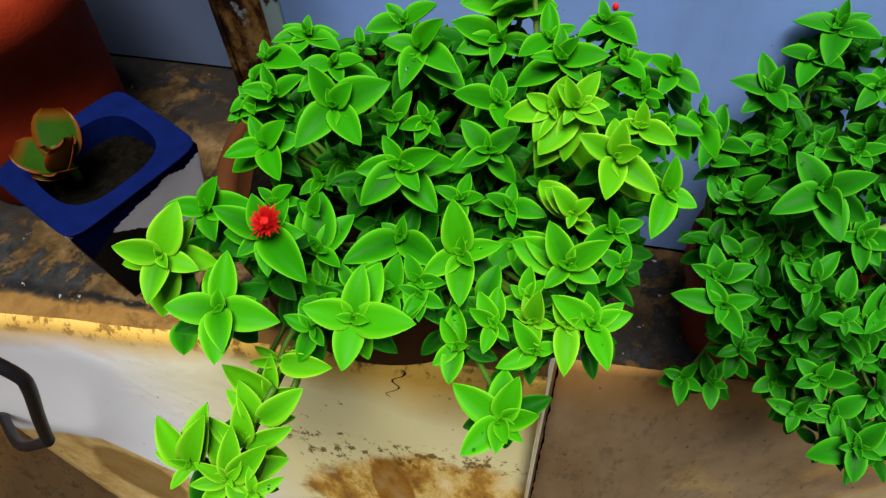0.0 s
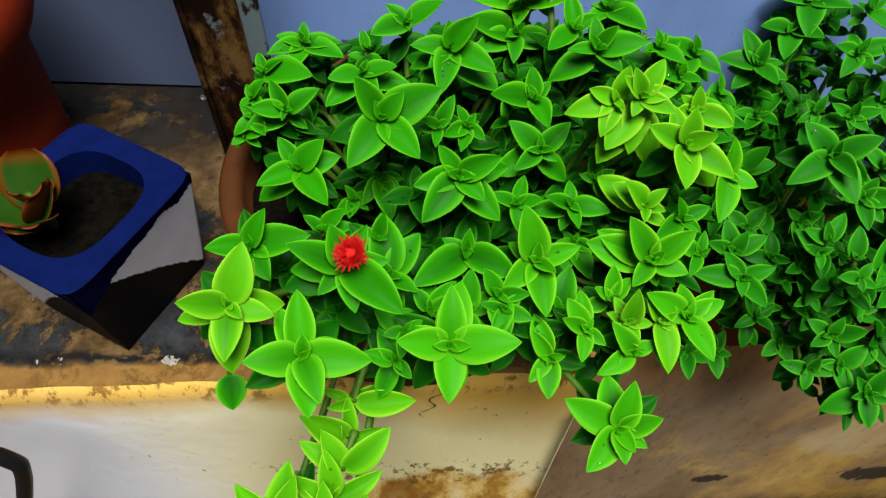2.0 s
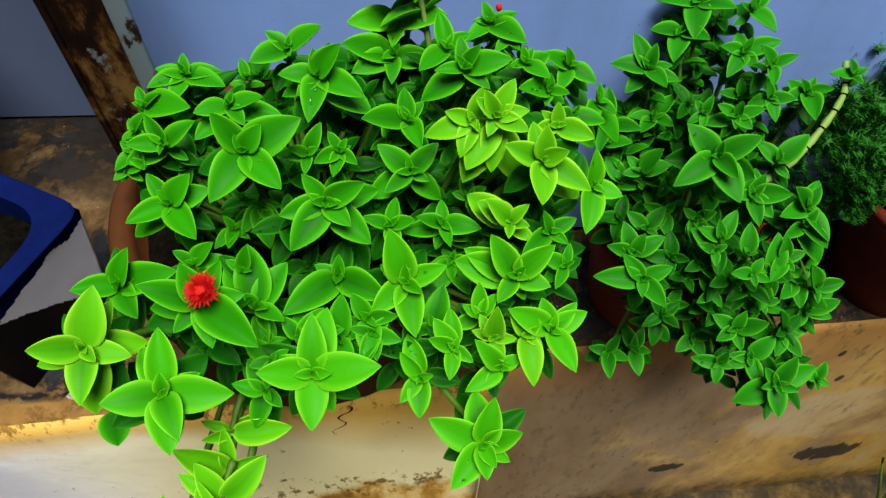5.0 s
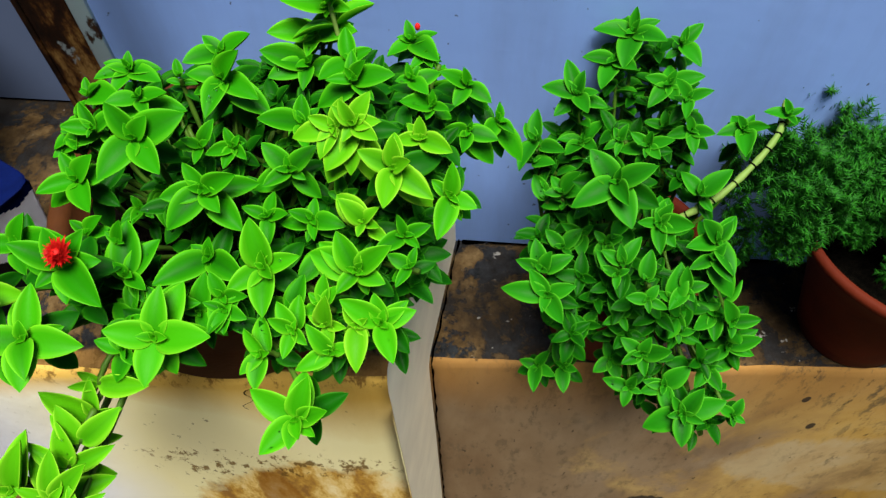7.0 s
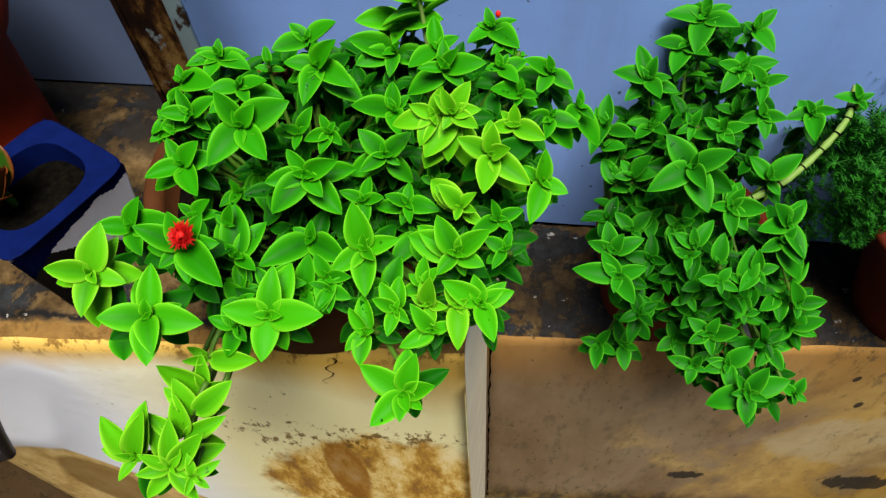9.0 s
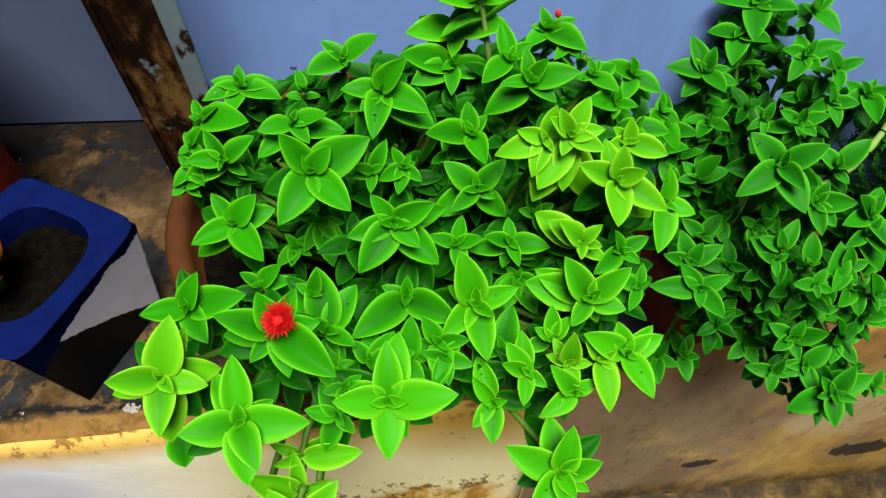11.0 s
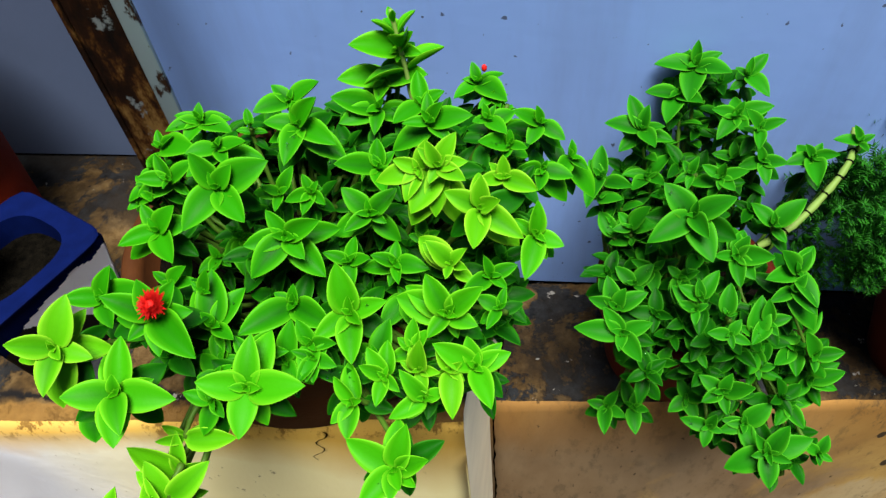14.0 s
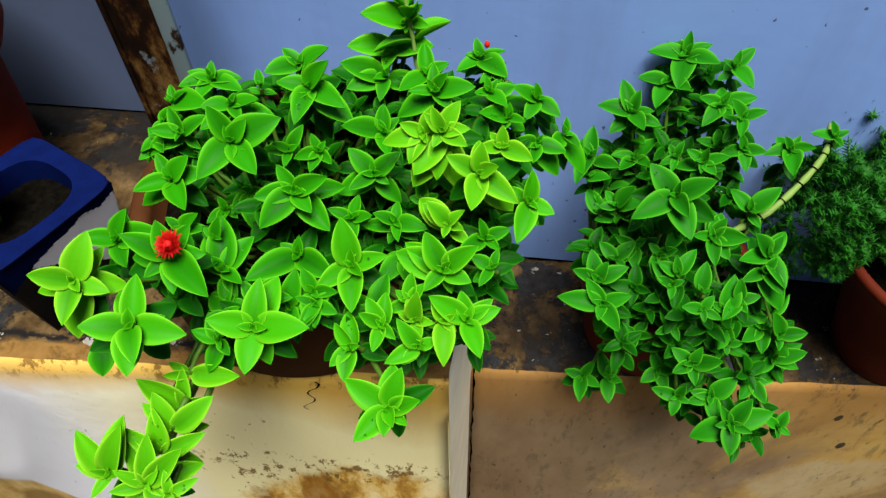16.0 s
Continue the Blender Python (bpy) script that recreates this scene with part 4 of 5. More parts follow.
def spire(tip, root, length, turn, material, gap=0.55, nodes=6, reach=None, low=14, thick=1.0, owner=succulent_a, origin=ORIGIN_A, wood=STEM):
    """An upright or trailing stem with crossed pairs of leaves along it; each pair's leaves point out and a little forward."""
    tip, root = at(tip, origin), at(root, origin)
    mid = (tip + root) / 2 + Vector(reach or (0, 0, 0))
    line = bent([tip, mid, root], 8)
    holder = part("shoot", tube(bmesh.new(), line, 0.0020 * thick, 0.0034 * thick, 8, 0.35), wood, owner)
    d = Vector((math.cos(radians(turn)), math.sin(radians(turn)), 0))
    walked, want, k = 0.0, 0.0, 0
    for a, b in zip(line, line[1:]):
        walked += (b - a).length
        if walked < want or k >= nodes:
            continue
        axis = (a - b).normalized()
        along = (d - axis * d.dot(axis)).normalized()
        side = axis.cross(along)
        s = length * min(1.0, 0.35 + 0.3 * k) * random.uniform(0.9, 1.05)
        for sgn in (1, -1):
            w = ((along if k % 2 else side) * sgn + axis.cross(along) * random.uniform(-0.1, 0.1)).normalized()
            ob = new("leaf", random.choice(LEAVES[material]))
            ob.parent = holder
            ob.matrix_local = leaf_pose(b + w * 0.002, axis, w, max(low, 62 - 17 * k) + random.uniform(-6, 6), s)
        k += 1
        want = walked + length * gap * (0.35 if k < 3 else 1.0)


spire((0.003, 0.530, 0.166), (0.022, 0.470, 0.000), 0.036, 20, FRESH, 0.30, 4, (0.003, 0.006, 0.004), 8, 0.8, wood=PALE_STEM)
spire((0.100, 0.520, 0.070), (0.060, 0.480, -0.020), 0.030, 60, LEAF, 0.45, 6)


def bloom():
    """A small many-petalled red flower on the front shoot."""
    bm = bmesh.new()
    axis = Vector((-0.15, -0.5, 0.85)).normalized()
    s = axis.orthogonal().normalized()
    t = axis.cross(s)
    for k in range(150):
        a, e = 2.399 * k, radians(4 + 82 * (k / 150) ** 0.8)
        d = (s * math.cos(a) + t * math.sin(a)) * math.cos(e) + axis * math.sin(e)
        w = axis.cross(d).normalized() * 0.0011
        r = 0.0125 * random.uniform(0.7, 1.15) * (1 - 0.30 * k / 150)
        base, mid, end = d * 0.002, d * r * 0.6, d * r - axis * 0.001
        vs = [bm.verts.new(v) for v in (base - w * 0.5, base + w * 0.5, mid + w, mid - w, end)]
        bm.faces.new((vs[0], vs[1], vs[2], vs[3]))
        bm.faces.new((vs[3], vs[2], vs[4]))
    bmesh.ops.solidify(bm, geom=bm.faces[:], thickness=0.0004)
    bmesh.ops.create_icosphere(bm, subdivisions=2, radius=0.0042, matrix=Matrix.Translation(axis * 0.003))
    f = part("flower", bm, RED, succulent_a, "small red many-petalled flower", smooth=False)
    f.location = at((-0.134, 0.262, 0.128), ORIGIN_A)
    bud = bmesh.new()
    bmesh.ops.create_uvsphere(bud, u_segments=10, v_segments=8, radius=0.0027, matrix=Matrix.Diagonal((1, 1, 1.4, 1)))
    b = part("bud", bud, RED, succulent_a, "red flower bud")
    b.location = at((0.079, 0.548, 0.090), ORIGIN_A)


bloom()
# filling leaves, darkened by colour to read as shaded gaps
tagged(new("foliage", FILL_A.mesh("foliage", SHADED)), kind="stuff").parent = succulent_a
tagged(new("dew", DEW_A.mesh("dew", WATER)), kind="stuff").parent = succulent_a

# ---- the second trailing succulent ----
ORIGIN_B = POT_B + Vector((0, 0, 0.135))
succulent_b = plant("trailing_succulent", ORIGIN_B, "trailing succulent with shade-darkened green leaves spilling over its clay pot")


def sb(x, y, z, u, r, leaves, material=DIMMED, bare=False):
    p = at((x, y, z), ORIGIN_B)
    SPOTS_B.append(Vector((x, y, z)))
    root = Vector((max(-0.05, min(0.05, p.x * 0.5)), max(-0.05, min(0.05, p.y * 0.5)), -0.005))
    return shoot(succulent_b, FILL_B, DEW_B, p, u, r, leaves, root, material, bare, 0.10)


sb(0.263, 0.437, 0.004, 0.07, -0.29, ((127, 39, 28), (17, 41, 21), (-150, 52, 28), (-134, 31, 3, 1), (-72, 47, 17), (65, 17, 42, 2), (-64, 33, 37, 2),))
sb(0.203, 0.405, -0.093, 0.17, -0.30, ((100, 33, 30), (159, 30, 27), (52, 25, 44, 2), (23, 33, 17), (-167, 16, -5, 1),))
sb(0.207, 0.382, -0.102, 0.09, -0.20, ((123, 32, 24), (172, 45, 20), (17, 31, 21), (-60, 37, 25), (-101, 21, 41, 2),))
sb(0.310, 0.428, -0.044, 0.12, -0.33, ((52, 24, 28), (179, 22, 27), (-58, 28, 20), (-9, 35, 20), (-87, 32, 23), (89, 31, 3, 1), (72, 29, -3, 1),))
sb(0.363, 0.481, -0.063, 0.28, -0.25, ((85, 15, 52, 2), (13, 20, 18), (32, 39, 25), (126, 30, 26), (-55, 19, -5, 1),))
sb(0.237, 0.561, -0.003, 0.30, -0.26, ((103, 39, 24), (162, 37, 23), (59, 25, 49, 2), (-6, 23, 18), (-70, 35, 22), (-20, 31, 1, 1), (-146, 31, 4, 1), (123, 13, 48, 2), (-104, 19, 2, 1),))
sb(0.196, 0.527, -0.036, 0.43, -0.48, ((76, 34, 28), (113, 24, 21), (-113, 40, 29), (9, 11, 38, 2), (-27, 32, 6, 1),))
sb(0.193, 0.516, -0.056, 0.46, -0.47, ((128, 16, 25), (-21, 29, 17), (-81, 8, -5, 1),))
sb(0.245, 0.535, -0.045, 0.46, -0.21, ((26, 33, 30), (-131, 30, 20), (174, 26, 17), (-51, 26, 24), (59, 11, 41, 2),))
sb(0.224, 0.483, -0.066, 0.38, -0.20, ((121, 22, 17), (-180, 19, 18), (22, 34, 47, 2), (-1, 30, 27), (-87, 12, 2, 1), (-32, 24, 2, 1),))
sb(0.209, 0.487, -0.082, 0.50, -0.39, ((110, 31, 24), (129, 18, 24), (-133, 9, 2, 1), (-30, 19, -5, 1),))
sb(0.294, 0.618, 0.030, 0.28, -0.25, ((174, 41, 25), (-105, 49, 20), (-34, 40, 24), (74, 25, 41, 2), (16, 28, 17), (130, 30, 17),))
sb(0.276, 0.594, 0.013, 0.32, -0.34, ((177, 35, 24), (-113, 39, 24), (-47, 35, 22), (108, 36, -5, 1),))
sb(0.336, 0.588, 0.039, 0.27, -0.11, ((41, 28, 24), (-62, 32, 25), (140, 14, 17), (70, 17, 41, 2), (-158, 16, -5, 1),))
sb(0.323, 0.552, 0.019, 0.19, -0.21, ((166, 26, 21), (52, 16, 52, 2), (6, 34, 18), (-75, 25, 20), (-131, 32, 24), (85, 29, -5, 1),))
sb(0.333, 0.519, 0.031, 0.16, -0.14, ((10, 24, 28), (-99, 23, 17), (135, 25, 47, 2), (144, 15, -5, 1),))
sb(0.345, 0.516, -0.008, 0.09, -0.14, ((110, 19, 47, 2), (-15, 24, 25), (-86, 25, 25), (-165, 26, 17),))
sb(0.323, 0.528, -0.015, 0.30, -0.31, ((164, 22, 23), (79, 17, 44, 2), (-10, 22, 21), (-51, 11, 2, 1), (-164, 12, -5, 1),))
sb(0.297, 0.484, 0.004, 0.13, -0.31, ((141, 21, 21), (-102, 14, 25), (3, 26, 20), (-54, 20, 28), (61, 17, 48, 2), (178, 29, 2, 1), (-131, 20, 2, 1),))
sb(0.275, 0.499, -0.006, 0.23, -0.38, ((112, 16, 20), (51, 18, 48, 2), (-108, 17, 24), (-159, 18, 17),))
sb(0.417, 0.557, -0.046, 0.30, -0.28, ((53, 19, 17), (-169, 29, 28), (-11, 26, 25), (-95, 40, 23), (125, 18, 47, 2), (111, 27, -5, 1),))
sb(0.452, 0.551, -0.020, 0.37, -0.21, ((170, 25, 24), (18, 16, 17), (111, 18, 41, 2), (-68, 14, 17),))
sb(0.263, 0.424, -0.070, 0.13, -0.27, ((132, 16, 21), (11, 21, 30), (-132, 18, 17), (-102, 28, 17), (-63, 21, 24),))
sb(0.296, 0.377, -0.066, 0.41, -0.32, ((73, 30, 31), (166, 7, 2, 1), (-2, 10, 17),))
sb(0.276, 0.394, -0.064, 0.38, -0.29, ((52, 31, 24), (146, 24, 24), (90, 20, 48, 2),))
sb(0.272, 0.389, -0.074, 0.17, -0.29, ((156, 19, 27), (19, 13, 17), (-97, 16, 25), (129, 30, 24),))
sb(0.368, 0.422, -0.063, 0.22, 0.01, ((54, 25, 24), (51, 36, 6, 1), (-37, 18, 20), (-71, 38, 17), (143, 33, 38, 2), (-165, 35, 24), (-60, 21, -5, 1),))
sb(0.364, 0.409, -0.072, 0.14, 0.02, ((-57, 31, 17), (54, 19, 48, 2), (-54, 45, -2, 1), (-153, 27, 17),))
sb(0.325, 0.370, -0.087, -0.00, -0.13, ((80, 36, 25), (-19, 11, 24), (154, 18, 17),))
sb(0.296, 0.359, -0.070, 0.10, -0.32, ((175, 21, 25), (52, 17, 21), (-84, 13, 21), (-27, 19, 2, 1),))
sb(0.385, 0.393, -0.151, 0.11, -0.16, ((119, 31, 24), (-93, 30, 17), (-143, 32, 24), (41, 24, 17),))
sb(0.348, 0.376, -0.160, 0.03, -0.23, ((151, 17, 17), (6, 17, 17), (-88, 13, 20), (102, 34, 39, 2),))
sb(0.336, 0.378, -0.080, 0.09, -0.25, ((86, 26, 41, 2), (-60, 16, 24), (-127, 28, 24), (12, 21, 17),))
sb(0.399, 0.381, -0.147, 0.12, 0.01, ((7, 29, 21), (-99, 18, 28), (123, 35, 37, 2),))
sb(0.407, 0.378, -0.192, 0.15, 0.02, ((14, 37, 23), (-20, 29, 17), (-138, 26, 24),))
sb(0.283, 0.374, -0.127, 0.12, -0.28, ((122, 24, 24), (43, 19, 18), (-69, 16, 17), (-154, 21, 17),))
sb(0.253, 0.386, -0.166, 0.12, -0.34, ((134, 15, 24), (-6, 22, 24), (-98, 18, 17), (49, 22, 17),))
sb(0.306, 0.348, -0.156, 0.05, -0.30, ((143, 26, 24), (59, 24, 37, 2), (8, 35, 26), (-81, 24, 24), (-151, 24, 24),))
sb(0.340, 0.340, -0.212, -0.02, -0.31, ((40, 35, 17), (170, 23, 24), (-161, 27, 17), (-77, 34, 24), (-34, 25, -5, 1),))
sb(0.393, 0.368, -0.224, 0.07, -0.15, ((153, 21, 17), (-5, 18, 17), (-124, 29, 24), (-63, 30, 17), (19, 41, -5, 1),))
sb(0.287, 0.370, -0.213, 0.06, -0.25, ((-143, 25, 23), (7, 28, 24), (108, 23, 17), (-70, 26, 24),))
sb(0.299, 0.332, -0.201, -0.01, -0.27, ((165, 27, 17), (57, 21, 33, 2), (-103, 22, 20), (-21, 16, 24),))
sb(0.353, 0.305, -0.205, 0.01, -0.33, ((55, 38, 21), (18, 44, 6, 1), (-92, 34, 17), (-169, 17, 27), (-154, 52, 8, 1), (118, 23, 24), (-18, 23, 24),))
sb(0.414, 0.317, -0.233, 0.03, -0.07, ((65, 22, 25), (-33, 15, 17), (147, 24, 24), (-91, 13, 17),))
sb(0.211, 0.390, -0.274, 0.17, -0.27, ((163, 22, 18), (-94, 34, 30), (48, 26, 24), (-135, 17, 17), (-29, 27, 24),))
sb(0.241, 0.389, -0.272, 0.17, -0.20, ((-88, 32, 20), (106, 33, 17), (60, 27, 24), (-16, 20, 17),))
sb(0.245, 0.449, -0.091, 0.12, -0.34, ((152, 25, 24), (35, 16, 17), (-133, 29, 17), (-90, 26, 24),))
sb(0.264, 0.429, -0.160, 0.18, -0.35, ((53, 27, 17), (-29, 20, 17), (125, 17, 17), (-85, 26, 17),))
sb(0.225, 0.436, -0.097, 0.25, -0.32, ((131, 26, 24), (41, 28, 17), (-40, 13, 17),))
for tip, root, turn in (((0.237, 0.558, -0.012), (0.262, 0.530, -0.125), 20), ((0.197, 0.524, -0.045), (0.250, 0.520, -0.125), 70), ((0.245, 0.530, -0.050), (0.275, 0.515, -0.130), 40), ((0.292, 0.606, 0.025), (0.295, 0.545, -0.120), 10), ((0.324, 0.552, 0.012), (0.318, 0.530, -0.120), 60), ((0.345, 0.538, 0.002), (0.335, 0.520, -0.120), 30), ((0.224, 0.480, -0.072), (0.265, 0.500, -0.130), 80), ((0.278, 0.590, 0.008), (0.285, 0.540, -0.120), 50)):
    spire(tip, root, 0.027, turn, DIMMED, 0.40, 9, None, 8, 0.7, succulent_b, ORIGIN_B)
crowd(sb, [q for q in SPOTS_B if q.x < 0.37 or q.y < 0.42], 46, 0.028, (0.020, 0.050), 6)


def branch():
    """The bare pale stem that arches out to one side, with leaf scars and a tuft at its end."""
    pts = [at(q, ORIGIN_B) for q in ((0.330, 0.475, -0.110), (0.380, 0.486, -0.078), (0.420, 0.515, -0.055), (0.444, 0.540, -0.035), (0.452, 0.562, -0.030), (0.455, 0.574, -0.020))]
    line = bent(pts, 6)
    holder = part("branch", tube(bmesh.new(), line, 0.0036, 0.0028, 10, 0.22), PALE_STEM, succulent_b, "bare pale green stem with leaf scars")
    scars = bmesh.new()
    for i in range(3, len(line) - 1, 3):
        d = (line[i + 1] - line[i]).normalized()
        tube(scars, [line[i] - d * 0.0005, line[i] + d * 0.0007], 0.0044, 0.0042, 10)
        off = d.cross(Vector((0, -0.5, 0.8))).normalized() * (0.004 if i % 2 else -0.004)
        tube(scars, [line[i] + off * 0.7, line[i] + off * 1.5 + d * 0.001], 0.0014, 0.0007, 5)
    tagged(part("leaf_scars", scars, SOIL, holder, "dry brown leaf scars"), kind="stuff")


branch()
for tip, root, turn in (((0.428, 0.385, -0.245), (0.370, 0.440, -0.105), 10), ((0.352, 0.380, -0.190), (0.330, 0.440, -0.105), 60), ((0.300, 0.385, -0.225), (0.285, 0.440, -0.110), 30), ((0.245, 0.400, -0.215), (0.240, 0.450, -0.120), 80)):
    spire(tip, root, 0.028, turn, DIMMED, 0.75, 8, (0.0, -0.022, 0.020), -30, 0.5, succulent_b, ORIGIN_B)
tagged(new("foliage", FILL_B.mesh("foliage", SHADED)), kind="stuff").parent = succulent_b
tagged(new("dew", DEW_B.mesh("dew", WATER)), kind="stuff").parent = succulent_b


# ---- the square planter ----
def square_planter():
    """A square black planter, its rim painted blue, with white triangles either side of its front corner."""
    p = thing("square_planter", (-0.3636, 0.3957, LEFT_TOP), "black square planter with blue painted rim and white triangles", "planter")
    p.rotation_euler, p.scale = (0, 0, radians(-30)), (1.0, 1.12, 1.0)
    h0, h1, top = 0.046, 0.0595, 0.126
    corners = ((-1, -1), (1, -1), (1, 1), (-1, 1))
    n, rows = 72, 60
    for k in range(4):
        a, b = Vector((*corners[k], 0)), Vector((*corners[(k + 1) % 4], 0))
        bm = bmesh.new()
        grid = [[bm.verts.new((a.lerp(b, i / n) * (h0 + (h1 - h0) * j / rows)) + Vector((0, 0, top * 0.985 * j / rows))) for i in range(n + 1)] for j in range(rows + 1)]
        for j in range(rows):
            for i in range(n):
                s, h = (i + 0.5) / n, (j + 0.5) / rows
                s = 1 - s if k in (0, 2) else s      # distance from the front corner
                f = bm.faces.new((grid[j][i], grid[j][i + 1], grid[j + 1][i + 1], grid[j + 1][i]))
                drip = 0.90 + 0.05 * noise.noise((i * 0.09, k * 7, 0)) - 0.22 * (1 - s) ** 3
                f.material_index = 2 if h > drip else (1 if h > 1.0 - 0.93 * s + 0.015 * noise.noise((i * 0.2, k, 5)) else 0)
        bmesh.ops.solidify(bm, geom=bm.faces[:], thickness=0.004)
        part("side", bm, [BLACK, WHITE, BLUE], p)
    bm = bmesh.new()
    m = 64
    outer, inner, lip = [], [], []
    for q in range(m):
        c, s = math.cos(2 * math.pi * q / m), math.sin(2 * math.pi * q / m)
        e = (abs(c) ** 9 + abs(s) ** 9) ** (-1 / 9)
        i = (abs(c) ** 3 + abs(s) ** 3) ** (-1 / 3)
        outer.append(bm.verts.new((0.0622 * e * c, 0.0622 * e * s, top - 0.0012)))
        lip.append(bm.verts.new((0.0610 * e * c, 0.0610 * e * s, top)))
        inner.append((bm.verts.new((0.0445 * i * c, 0.0445 * i * s, top - 0.001)), bm.verts.new((0.043 * i * c, 0.043 * i * s, top - 0.04)), bm.verts.new((0.0615 * e * c, 0.0615 * e * s, top - 0.004))))
    for q in range(m):
        r = (q + 1) % m
        bm.faces.new((inner[q][2], inner[r][2], outer[r], outer[q]))
        bm.faces.new((outer[q], outer[r], lip[r], lip[q]))
        bm.faces.new((lip[q], lip[r], inner[r][0], inner[q][0]))
        bm.faces.new((inner[q][0], inner[r][0], inner[r][1], inner[q][1]))
    bmesh.ops.recalc_face_normals(bm, faces=bm.faces[:])
    part("rim", bm, BLUE, p, "broad dark blue rim", smooth=False)
    part("soil", box(-0.045, 0.045, -0.045, 0.045, 0.080, 0.100, 0.004), SOIL, p, "dark potting soil")


square_planter()


def paddle_plant():
    """A young succulent with round paddle leaves, green with orange-red margins and backs."""
    base = Vector((-0.384, 0.386, LEFT_TOP + 0.106))
    p = thing("paddle_succulent", base, "small succulent with round green leaves edged in orange", "succulent plant")
    m = Nodes("paddle_leaf", 0.4)
    side = m.math("ABSOLUTE", m.math("SUBTRACT", m.uv(0), 0.5))
    rim = m.ramp(m.math("MAXIMUM", side, m.math("MULTIPLY", m.uv(1), 0.5)), (0.36, 0.0), (0.50, 1.0))
    m.colour(m.mix(rim, m.mix(m.noise(60), (0.007, 0.034, 0.002), (0.018, 0.062, 0.003)), (0.12, 0.024, 0.002)))
    back = Nodes("paddle_leaf_back", 0.5)
    back.colour(back.mix(back.noise(50), (0.075, 0.014, 0.002), (0.125, 0.030, 0.004)))
    part("stem", tube(bmesh.new(), bent([(0, 0, 0), (0.002, -0.002, 0.02), (0, -0.004, 0.045)], 5), 0.004, 0.003, 8), STEM, p)
    for turn, raise_deg, size, z in ((98, 48, 0.047, 0.026), (190, 28, 0.042, 0.022), (255, 64, 0.024, 0.034), (338, 64, 0.037, 0.020), (285, 34, 0.034, 0.018), (30, 50, 0.032, 0.020), (225, 20, 0.030, 0.016)):
        bm = bmesh.new()
        lay = bm.loops.layers.uv.new("uv")
        where, sheets = {}, []
        for sheet in (0, 1):
            rows = []
            for j in range(9):
                v = j / 8
                w = 0.46 * math.sqrt(max(0.004, 1 - (2 * abs(v - 0.52) / 1.06) ** 2.2)) if j else 0.10
                row = []
                for i in range(9):
                    u = i / 4 - 1
                    vert = bm.verts.new((w * u, v, 0.16 * u * u * w + 0.10 * v * v - 0.06 * sheet * (1 - 0.7 * u * u)))
                    where[vert] = ((u + 1) / 2, v)
                    row.append(vert)
                rows.append(row)
            sheets.append(rows)
            for a, b in zip(rows, rows[1:]):
                for i in range(8):
                    q = (a[i], a[i + 1], b[i + 1], b[i])
                    bm.faces.new(q[::-1] if sheet else q).material_index = sheet
        for j in range(8):
            for i, turned in ((0, False), (8, True)):
                q = (sheets[0][j][i], sheets[0][j + 1][i], sheets[1][j + 1][i], sheets[1][j][i])
                bm.faces.new(q[::-1] if turned else q).material_index = 1
        bm.faces.new([*sheets[0][8], *sheets[1][8][::-1]][::-1]).material_index = 1
        for f in bm.faces:
            for lp in f.loops:
                lp[lay].uv = where[lp.vert]
        ob = part("leaf", bm, [m.mat, back.mat], p)
        a = radians(turn)
        ob.matrix_local = leaf_pose(Vector((0, -0.004, z)), Vector((0, 0, 1)), Vector((math.cos(a), math.sin(a), 0)), raise_deg, size)


paddle_plant()


# ---- the ferns ----
def fern_material():
    m = Nodes("fern_needles", 0.55)
    m.colour(m.mix(m.geo.outputs["Random Per Island"], (0.002, 0.040, 0.002), (0.017, 0.150, 0.005)))
    return m.mat


FERN = fern_material()


def frond_mesh(length, arch, seed, reach=0.036):
    """A feathery frond that rises and arches towards +x: a wiry stem, side twigs and whorls of needles."""
    rnd = random.Random(seed)
    bm = bmesh.new()
    line = bent([(0, 0, 0), (arch * 0.25 * length, 0, 0.5 * length), (arch * 0.75 * length, 0, 0.85 * length), (arch * 1.2 * length, 0, (1.0 - 0.45 * arch) * length)], 10)
    tube(bm, line, 0.0013, 0.0005, 4)

    def needle(p, d, s):
        a = d.orthogonal().normalized() * 0.0011
        b = d.cross(a)
        v = [bm.verts.new(q) for q in (p + a, p - a * 0.5 + b * 0.87, p - a * 0.5 - b * 0.87, p + d * s)]
        for i in range(3):
            bm.faces.new((v[i], v[(i + 1) % 3], v[3]))

    for i in range(4, len(line)):
        along = (line[i] - line[i - 1]).normalized()
        for s in range(3):
            a = rnd.uniform(0, 2 * math.pi)
            o = along.orthogonal().normalized()
            out = (o * math.cos(a) + along.cross(o) * math.sin(a) + along * 0.6).normalized()
            n = 7
            full = reach * (1.1 - 0.6 * i / len(line)) * rnd.uniform(0.7, 1.1)
            for k in range(n):
                p = line[i] + out * full * (k + 1) / n
                for q in range(4):
                    b = rnd.uniform(0, 2 * math.pi)
                    o2 = out.orthogonal().normalized()
                    d = (o2 * math.cos(b) + out.cross(o2) * math.sin(b) + out * 0.7).normalized()
                    needle(p, d, rnd.uniform(0.007, 0.012))
    return mesh_of("frond", bm, FERN)


FRONDS = [frond_mesh(0.20, 0.25, 1), frond_mesh(0.17, 0.55, 2), frond_mesh(0.15, 0.9, 3), frond_mesh(0.22, 0.4, 4)]


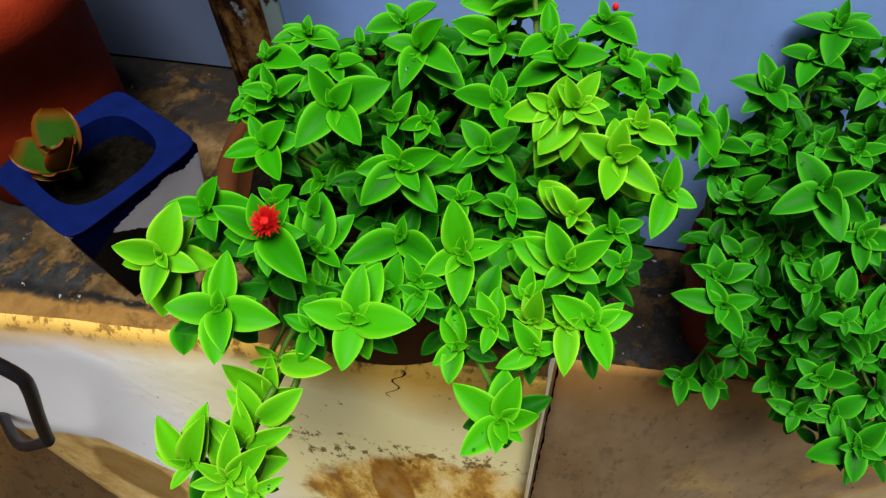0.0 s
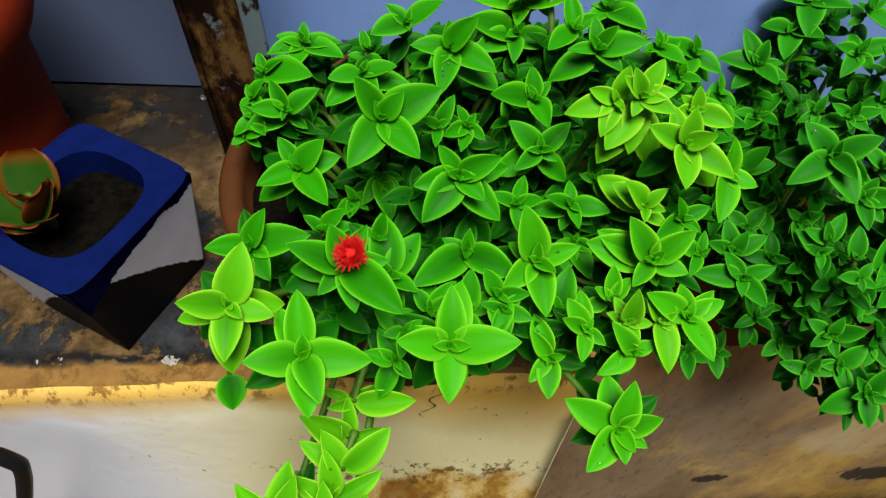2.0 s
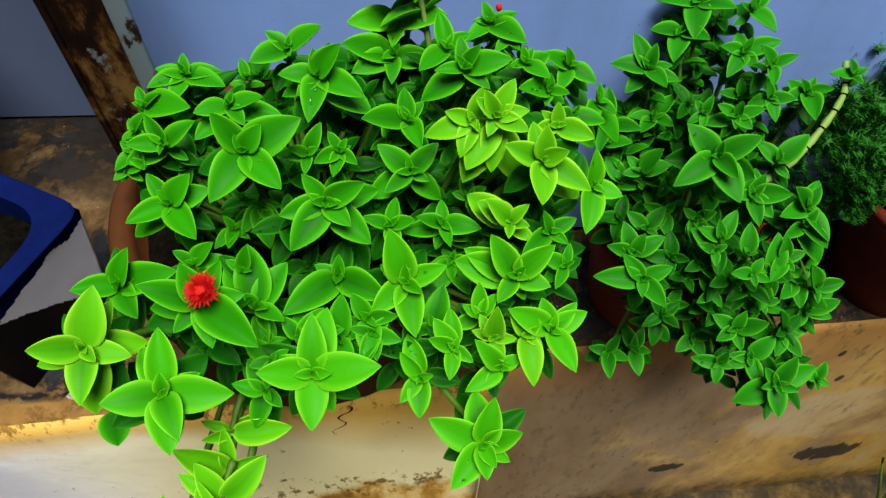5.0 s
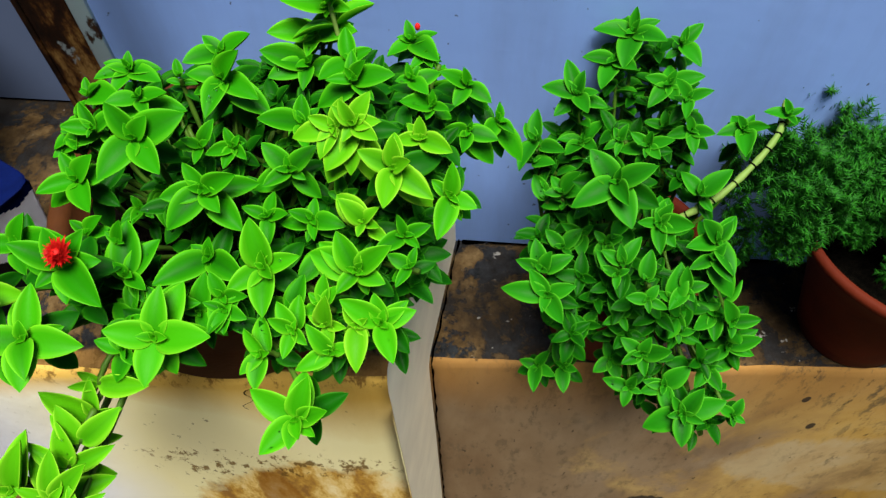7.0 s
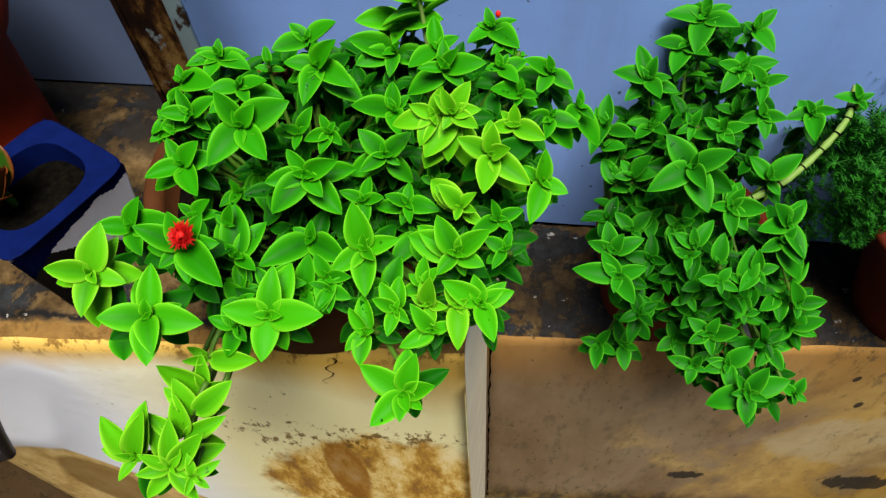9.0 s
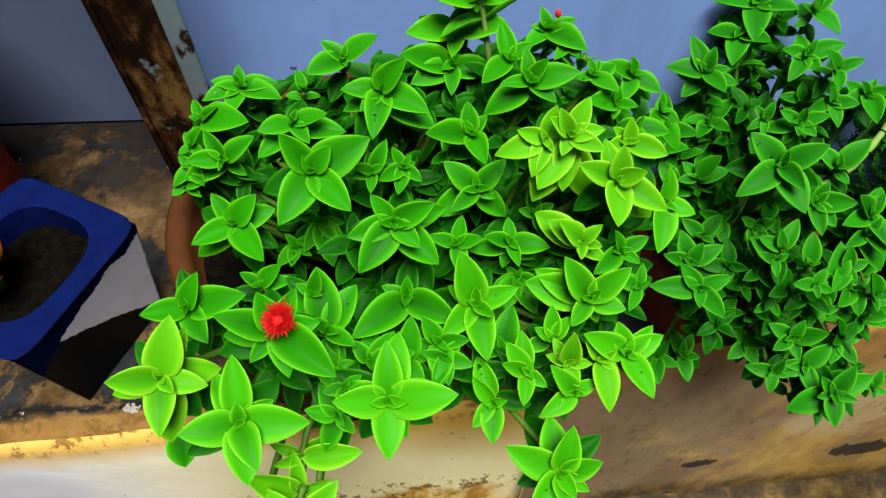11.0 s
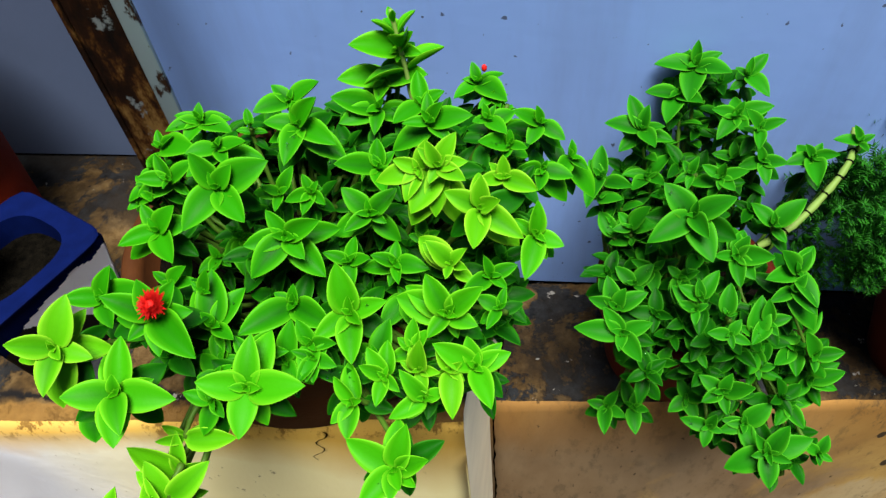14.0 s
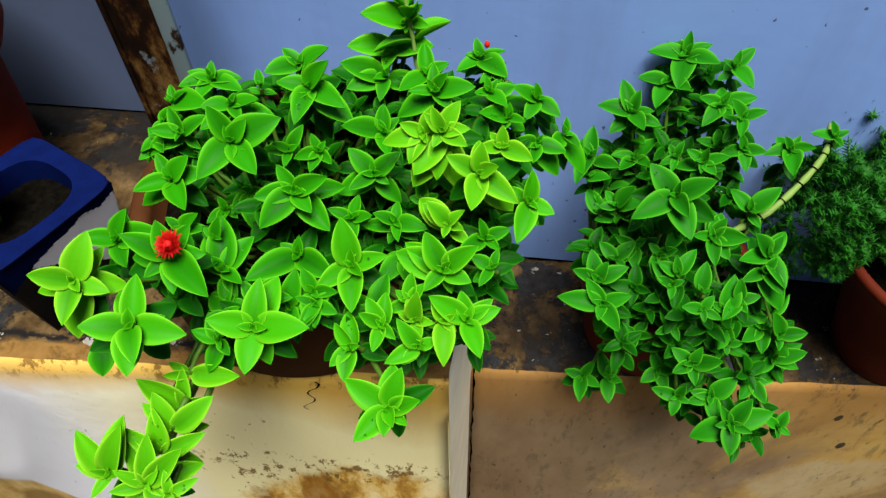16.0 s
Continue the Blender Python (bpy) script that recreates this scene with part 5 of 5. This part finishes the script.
def fern(place, count, spread, label, tall=1.0):
    f = thing("asparagus_fern", place, label, "fern")
    rnd = random.Random(int(place[0] * 1000))
    for k in range(count):
        ob = new("frond", FRONDS[k % 4])
        ob.parent = f
        a, r = 2.399 * k, spread * math.sqrt((k + 0.5) / count)
        front = math.sin(a) < -0.2
        s = rnd.uniform(0.75, 1.1) * tall * (0.62 if front else 1.0)
        ob.matrix_local = Matrix.Translation((r * math.cos(a), r * math.sin(a), 0)) @ Euler((rnd.uniform(-0.25, 0.25), -0.05 if front else 0.15 + 0.4 * (k / count), a)).to_matrix().to_4x4() @ Matrix.Diagonal((s, s, s, 1))
    for k, (turn, lean, s) in enumerate(((172, 0.60, 0.95), (186, 0.75, 0.9), (200, 0.65, 0.85), (160, 0.50, 1.0), (192, 0.85, 0.8), (180, 0.40, 1.0), (150, 0.6, 0.9))):
        ob = new("frond", FRONDS[1 + k % 2])
        ob.parent = f
        a = radians(turn)
        ob.matrix_local = Matrix.Translation((0.07 * math.cos(a), 0.05 * math.sin(a), 0.01)) @ Euler((0, lean, a)).to_matrix().to_4x4() @ Matrix.Diagonal((s, s, s, 1))
    return f


fern((POT_C.x + 0.035, POT_C.y + 0.030, POT_C.z + 0.180), 72, 0.080, "dark green feathery asparagus fern in a red pot", 0.92)


def hanging_fronds():
    """Long fronds that spill over the rim of the fern pot and hang before the ledge."""
    f = thing("hanging_fern", (POT_C.x + 0.05, POT_C.y - 0.10, POT_C.z + 0.190), "long feathery fern fronds hanging over the ledge", "fern")
    for k, (x, y, s) in enumerate(((0.215, -0.09, 1.3), (0.25, -0.10, 1.4), (0.29, -0.08, 1.3))):
        rnd = random.Random(k)
        bm = bmesh.new()
        line = bent([(x * 0.4, 0.03, 0), (x * 0.8, y * 0.7, 0.03), (x, y, -0.06), (x + 0.03, y - 0.01, -0.25 * s), (x + 0.06, y + 0.01, -0.45 * s)], 16)
        tube(bm, line, 0.0015, 0.0006, 5)
        for i in range(4, len(line)):
            for q in range(16):
                a = rnd.uniform(0, 2 * math.pi)
                d = Vector((math.cos(a), math.sin(a), rnd.uniform(-0.5, 0.6))).normalized()
                o = d.orthogonal().normalized() * 0.0008
                c = d.cross(o)
                r = rnd.uniform(0.012, 0.030)
                at0 = line[i] + Vector((0, 0, rnd.uniform(-0.006, 0.006)))
                v = [bm.verts.new(w) for w in (at0 + o, at0 - o * 0.5 + c * 0.87, at0 - o * 0.5 - c * 0.87, at0 + d * r)]
                for e in range(3):
                    bm.faces.new((v[e], v[(e + 1) % 3], v[3]))
        part("frond", bm, FERN, f)


hanging_fronds()


def grass_tuft():
    g = thing("grass_tuft", (0.905, 0.30, FLOOR), "tuft of yellow-green strap leaves on the cement floor", "plant")
    m = Nodes("strap_leaf", 0.5)
    m.colour(m.mix(m.noise(12), (0.08, 0.26, 0.01), (0.20, 0.36, 0.03)))
    for turn, lean, tall in ((172, 0.135, 0.485), (200, 0.09, 0.43), (150, 0.06, 0.40), (250, 0.10, 0.30), (20, 0.12, 0.36), (80, 0.10, 0.34), (188, 0.16, 0.41), (160, 0.10, 0.46), (222, 0.13, 0.36), (135, 0.11, 0.38)):
        out = Vector((math.cos(radians(turn)), math.sin(radians(turn)), 0))
        line = bent([(0, 0, 0), out * 0.35 * lean + Vector((0, 0, 0.55 * tall)), out * lean + Vector((0, 0, tall))], 8)
        bm = bmesh.new()
        rows = []
        side = out.cross(Vector((0, 0, 1)))
        for i, q in enumerate(line):
            w = 0.0085 * (1 - (i / (len(line) - 1)) ** 4) + 0.0006
            rows.append((bm.verts.new(q - side * w), bm.verts.new(q - out * 0.004), bm.verts.new(q + side * w)))
        for r0, r1 in zip(rows, rows[1:]):
            for i in (0, 1):
                bm.faces.new((r0[i], r0[i + 1], r1[i + 1], r1[i]))
        bmesh.ops.solidify(bm, geom=bm.faces[:], thickness=0.001)
        part("blade", bm, m.mat, g)


grass_tuft()


# ---- the black bracket ----
def bracket():
    b = thing("bent_bracket", (-0.62, LEFT_FRONT, -0.16), "bent black iron bracket fixed to the whitewashed ledge", "bracket")
    pts = [Vector(p) - b.location for p in ((-0.62, 0.292, 0.02 - 0.16), (-0.50, 0.235, -0.05), (-0.43, 0.226, -0.055), (-0.407, 0.225, -0.085), (-0.412, 0.225, -0.115), (-0.448, 0.225, -0.198), (-0.474, 0.225, -0.262), (-0.479, 0.225, -0.276), (-0.492, 0.226, -0.288), (-0.56, 0.235, -0.345), (-0.66, 0.292, -0.42))]
    part("bar", tube(bmesh.new(), bent(pts, 5), 0.0065, 0.0065, 10), BLACK, b)


bracket()
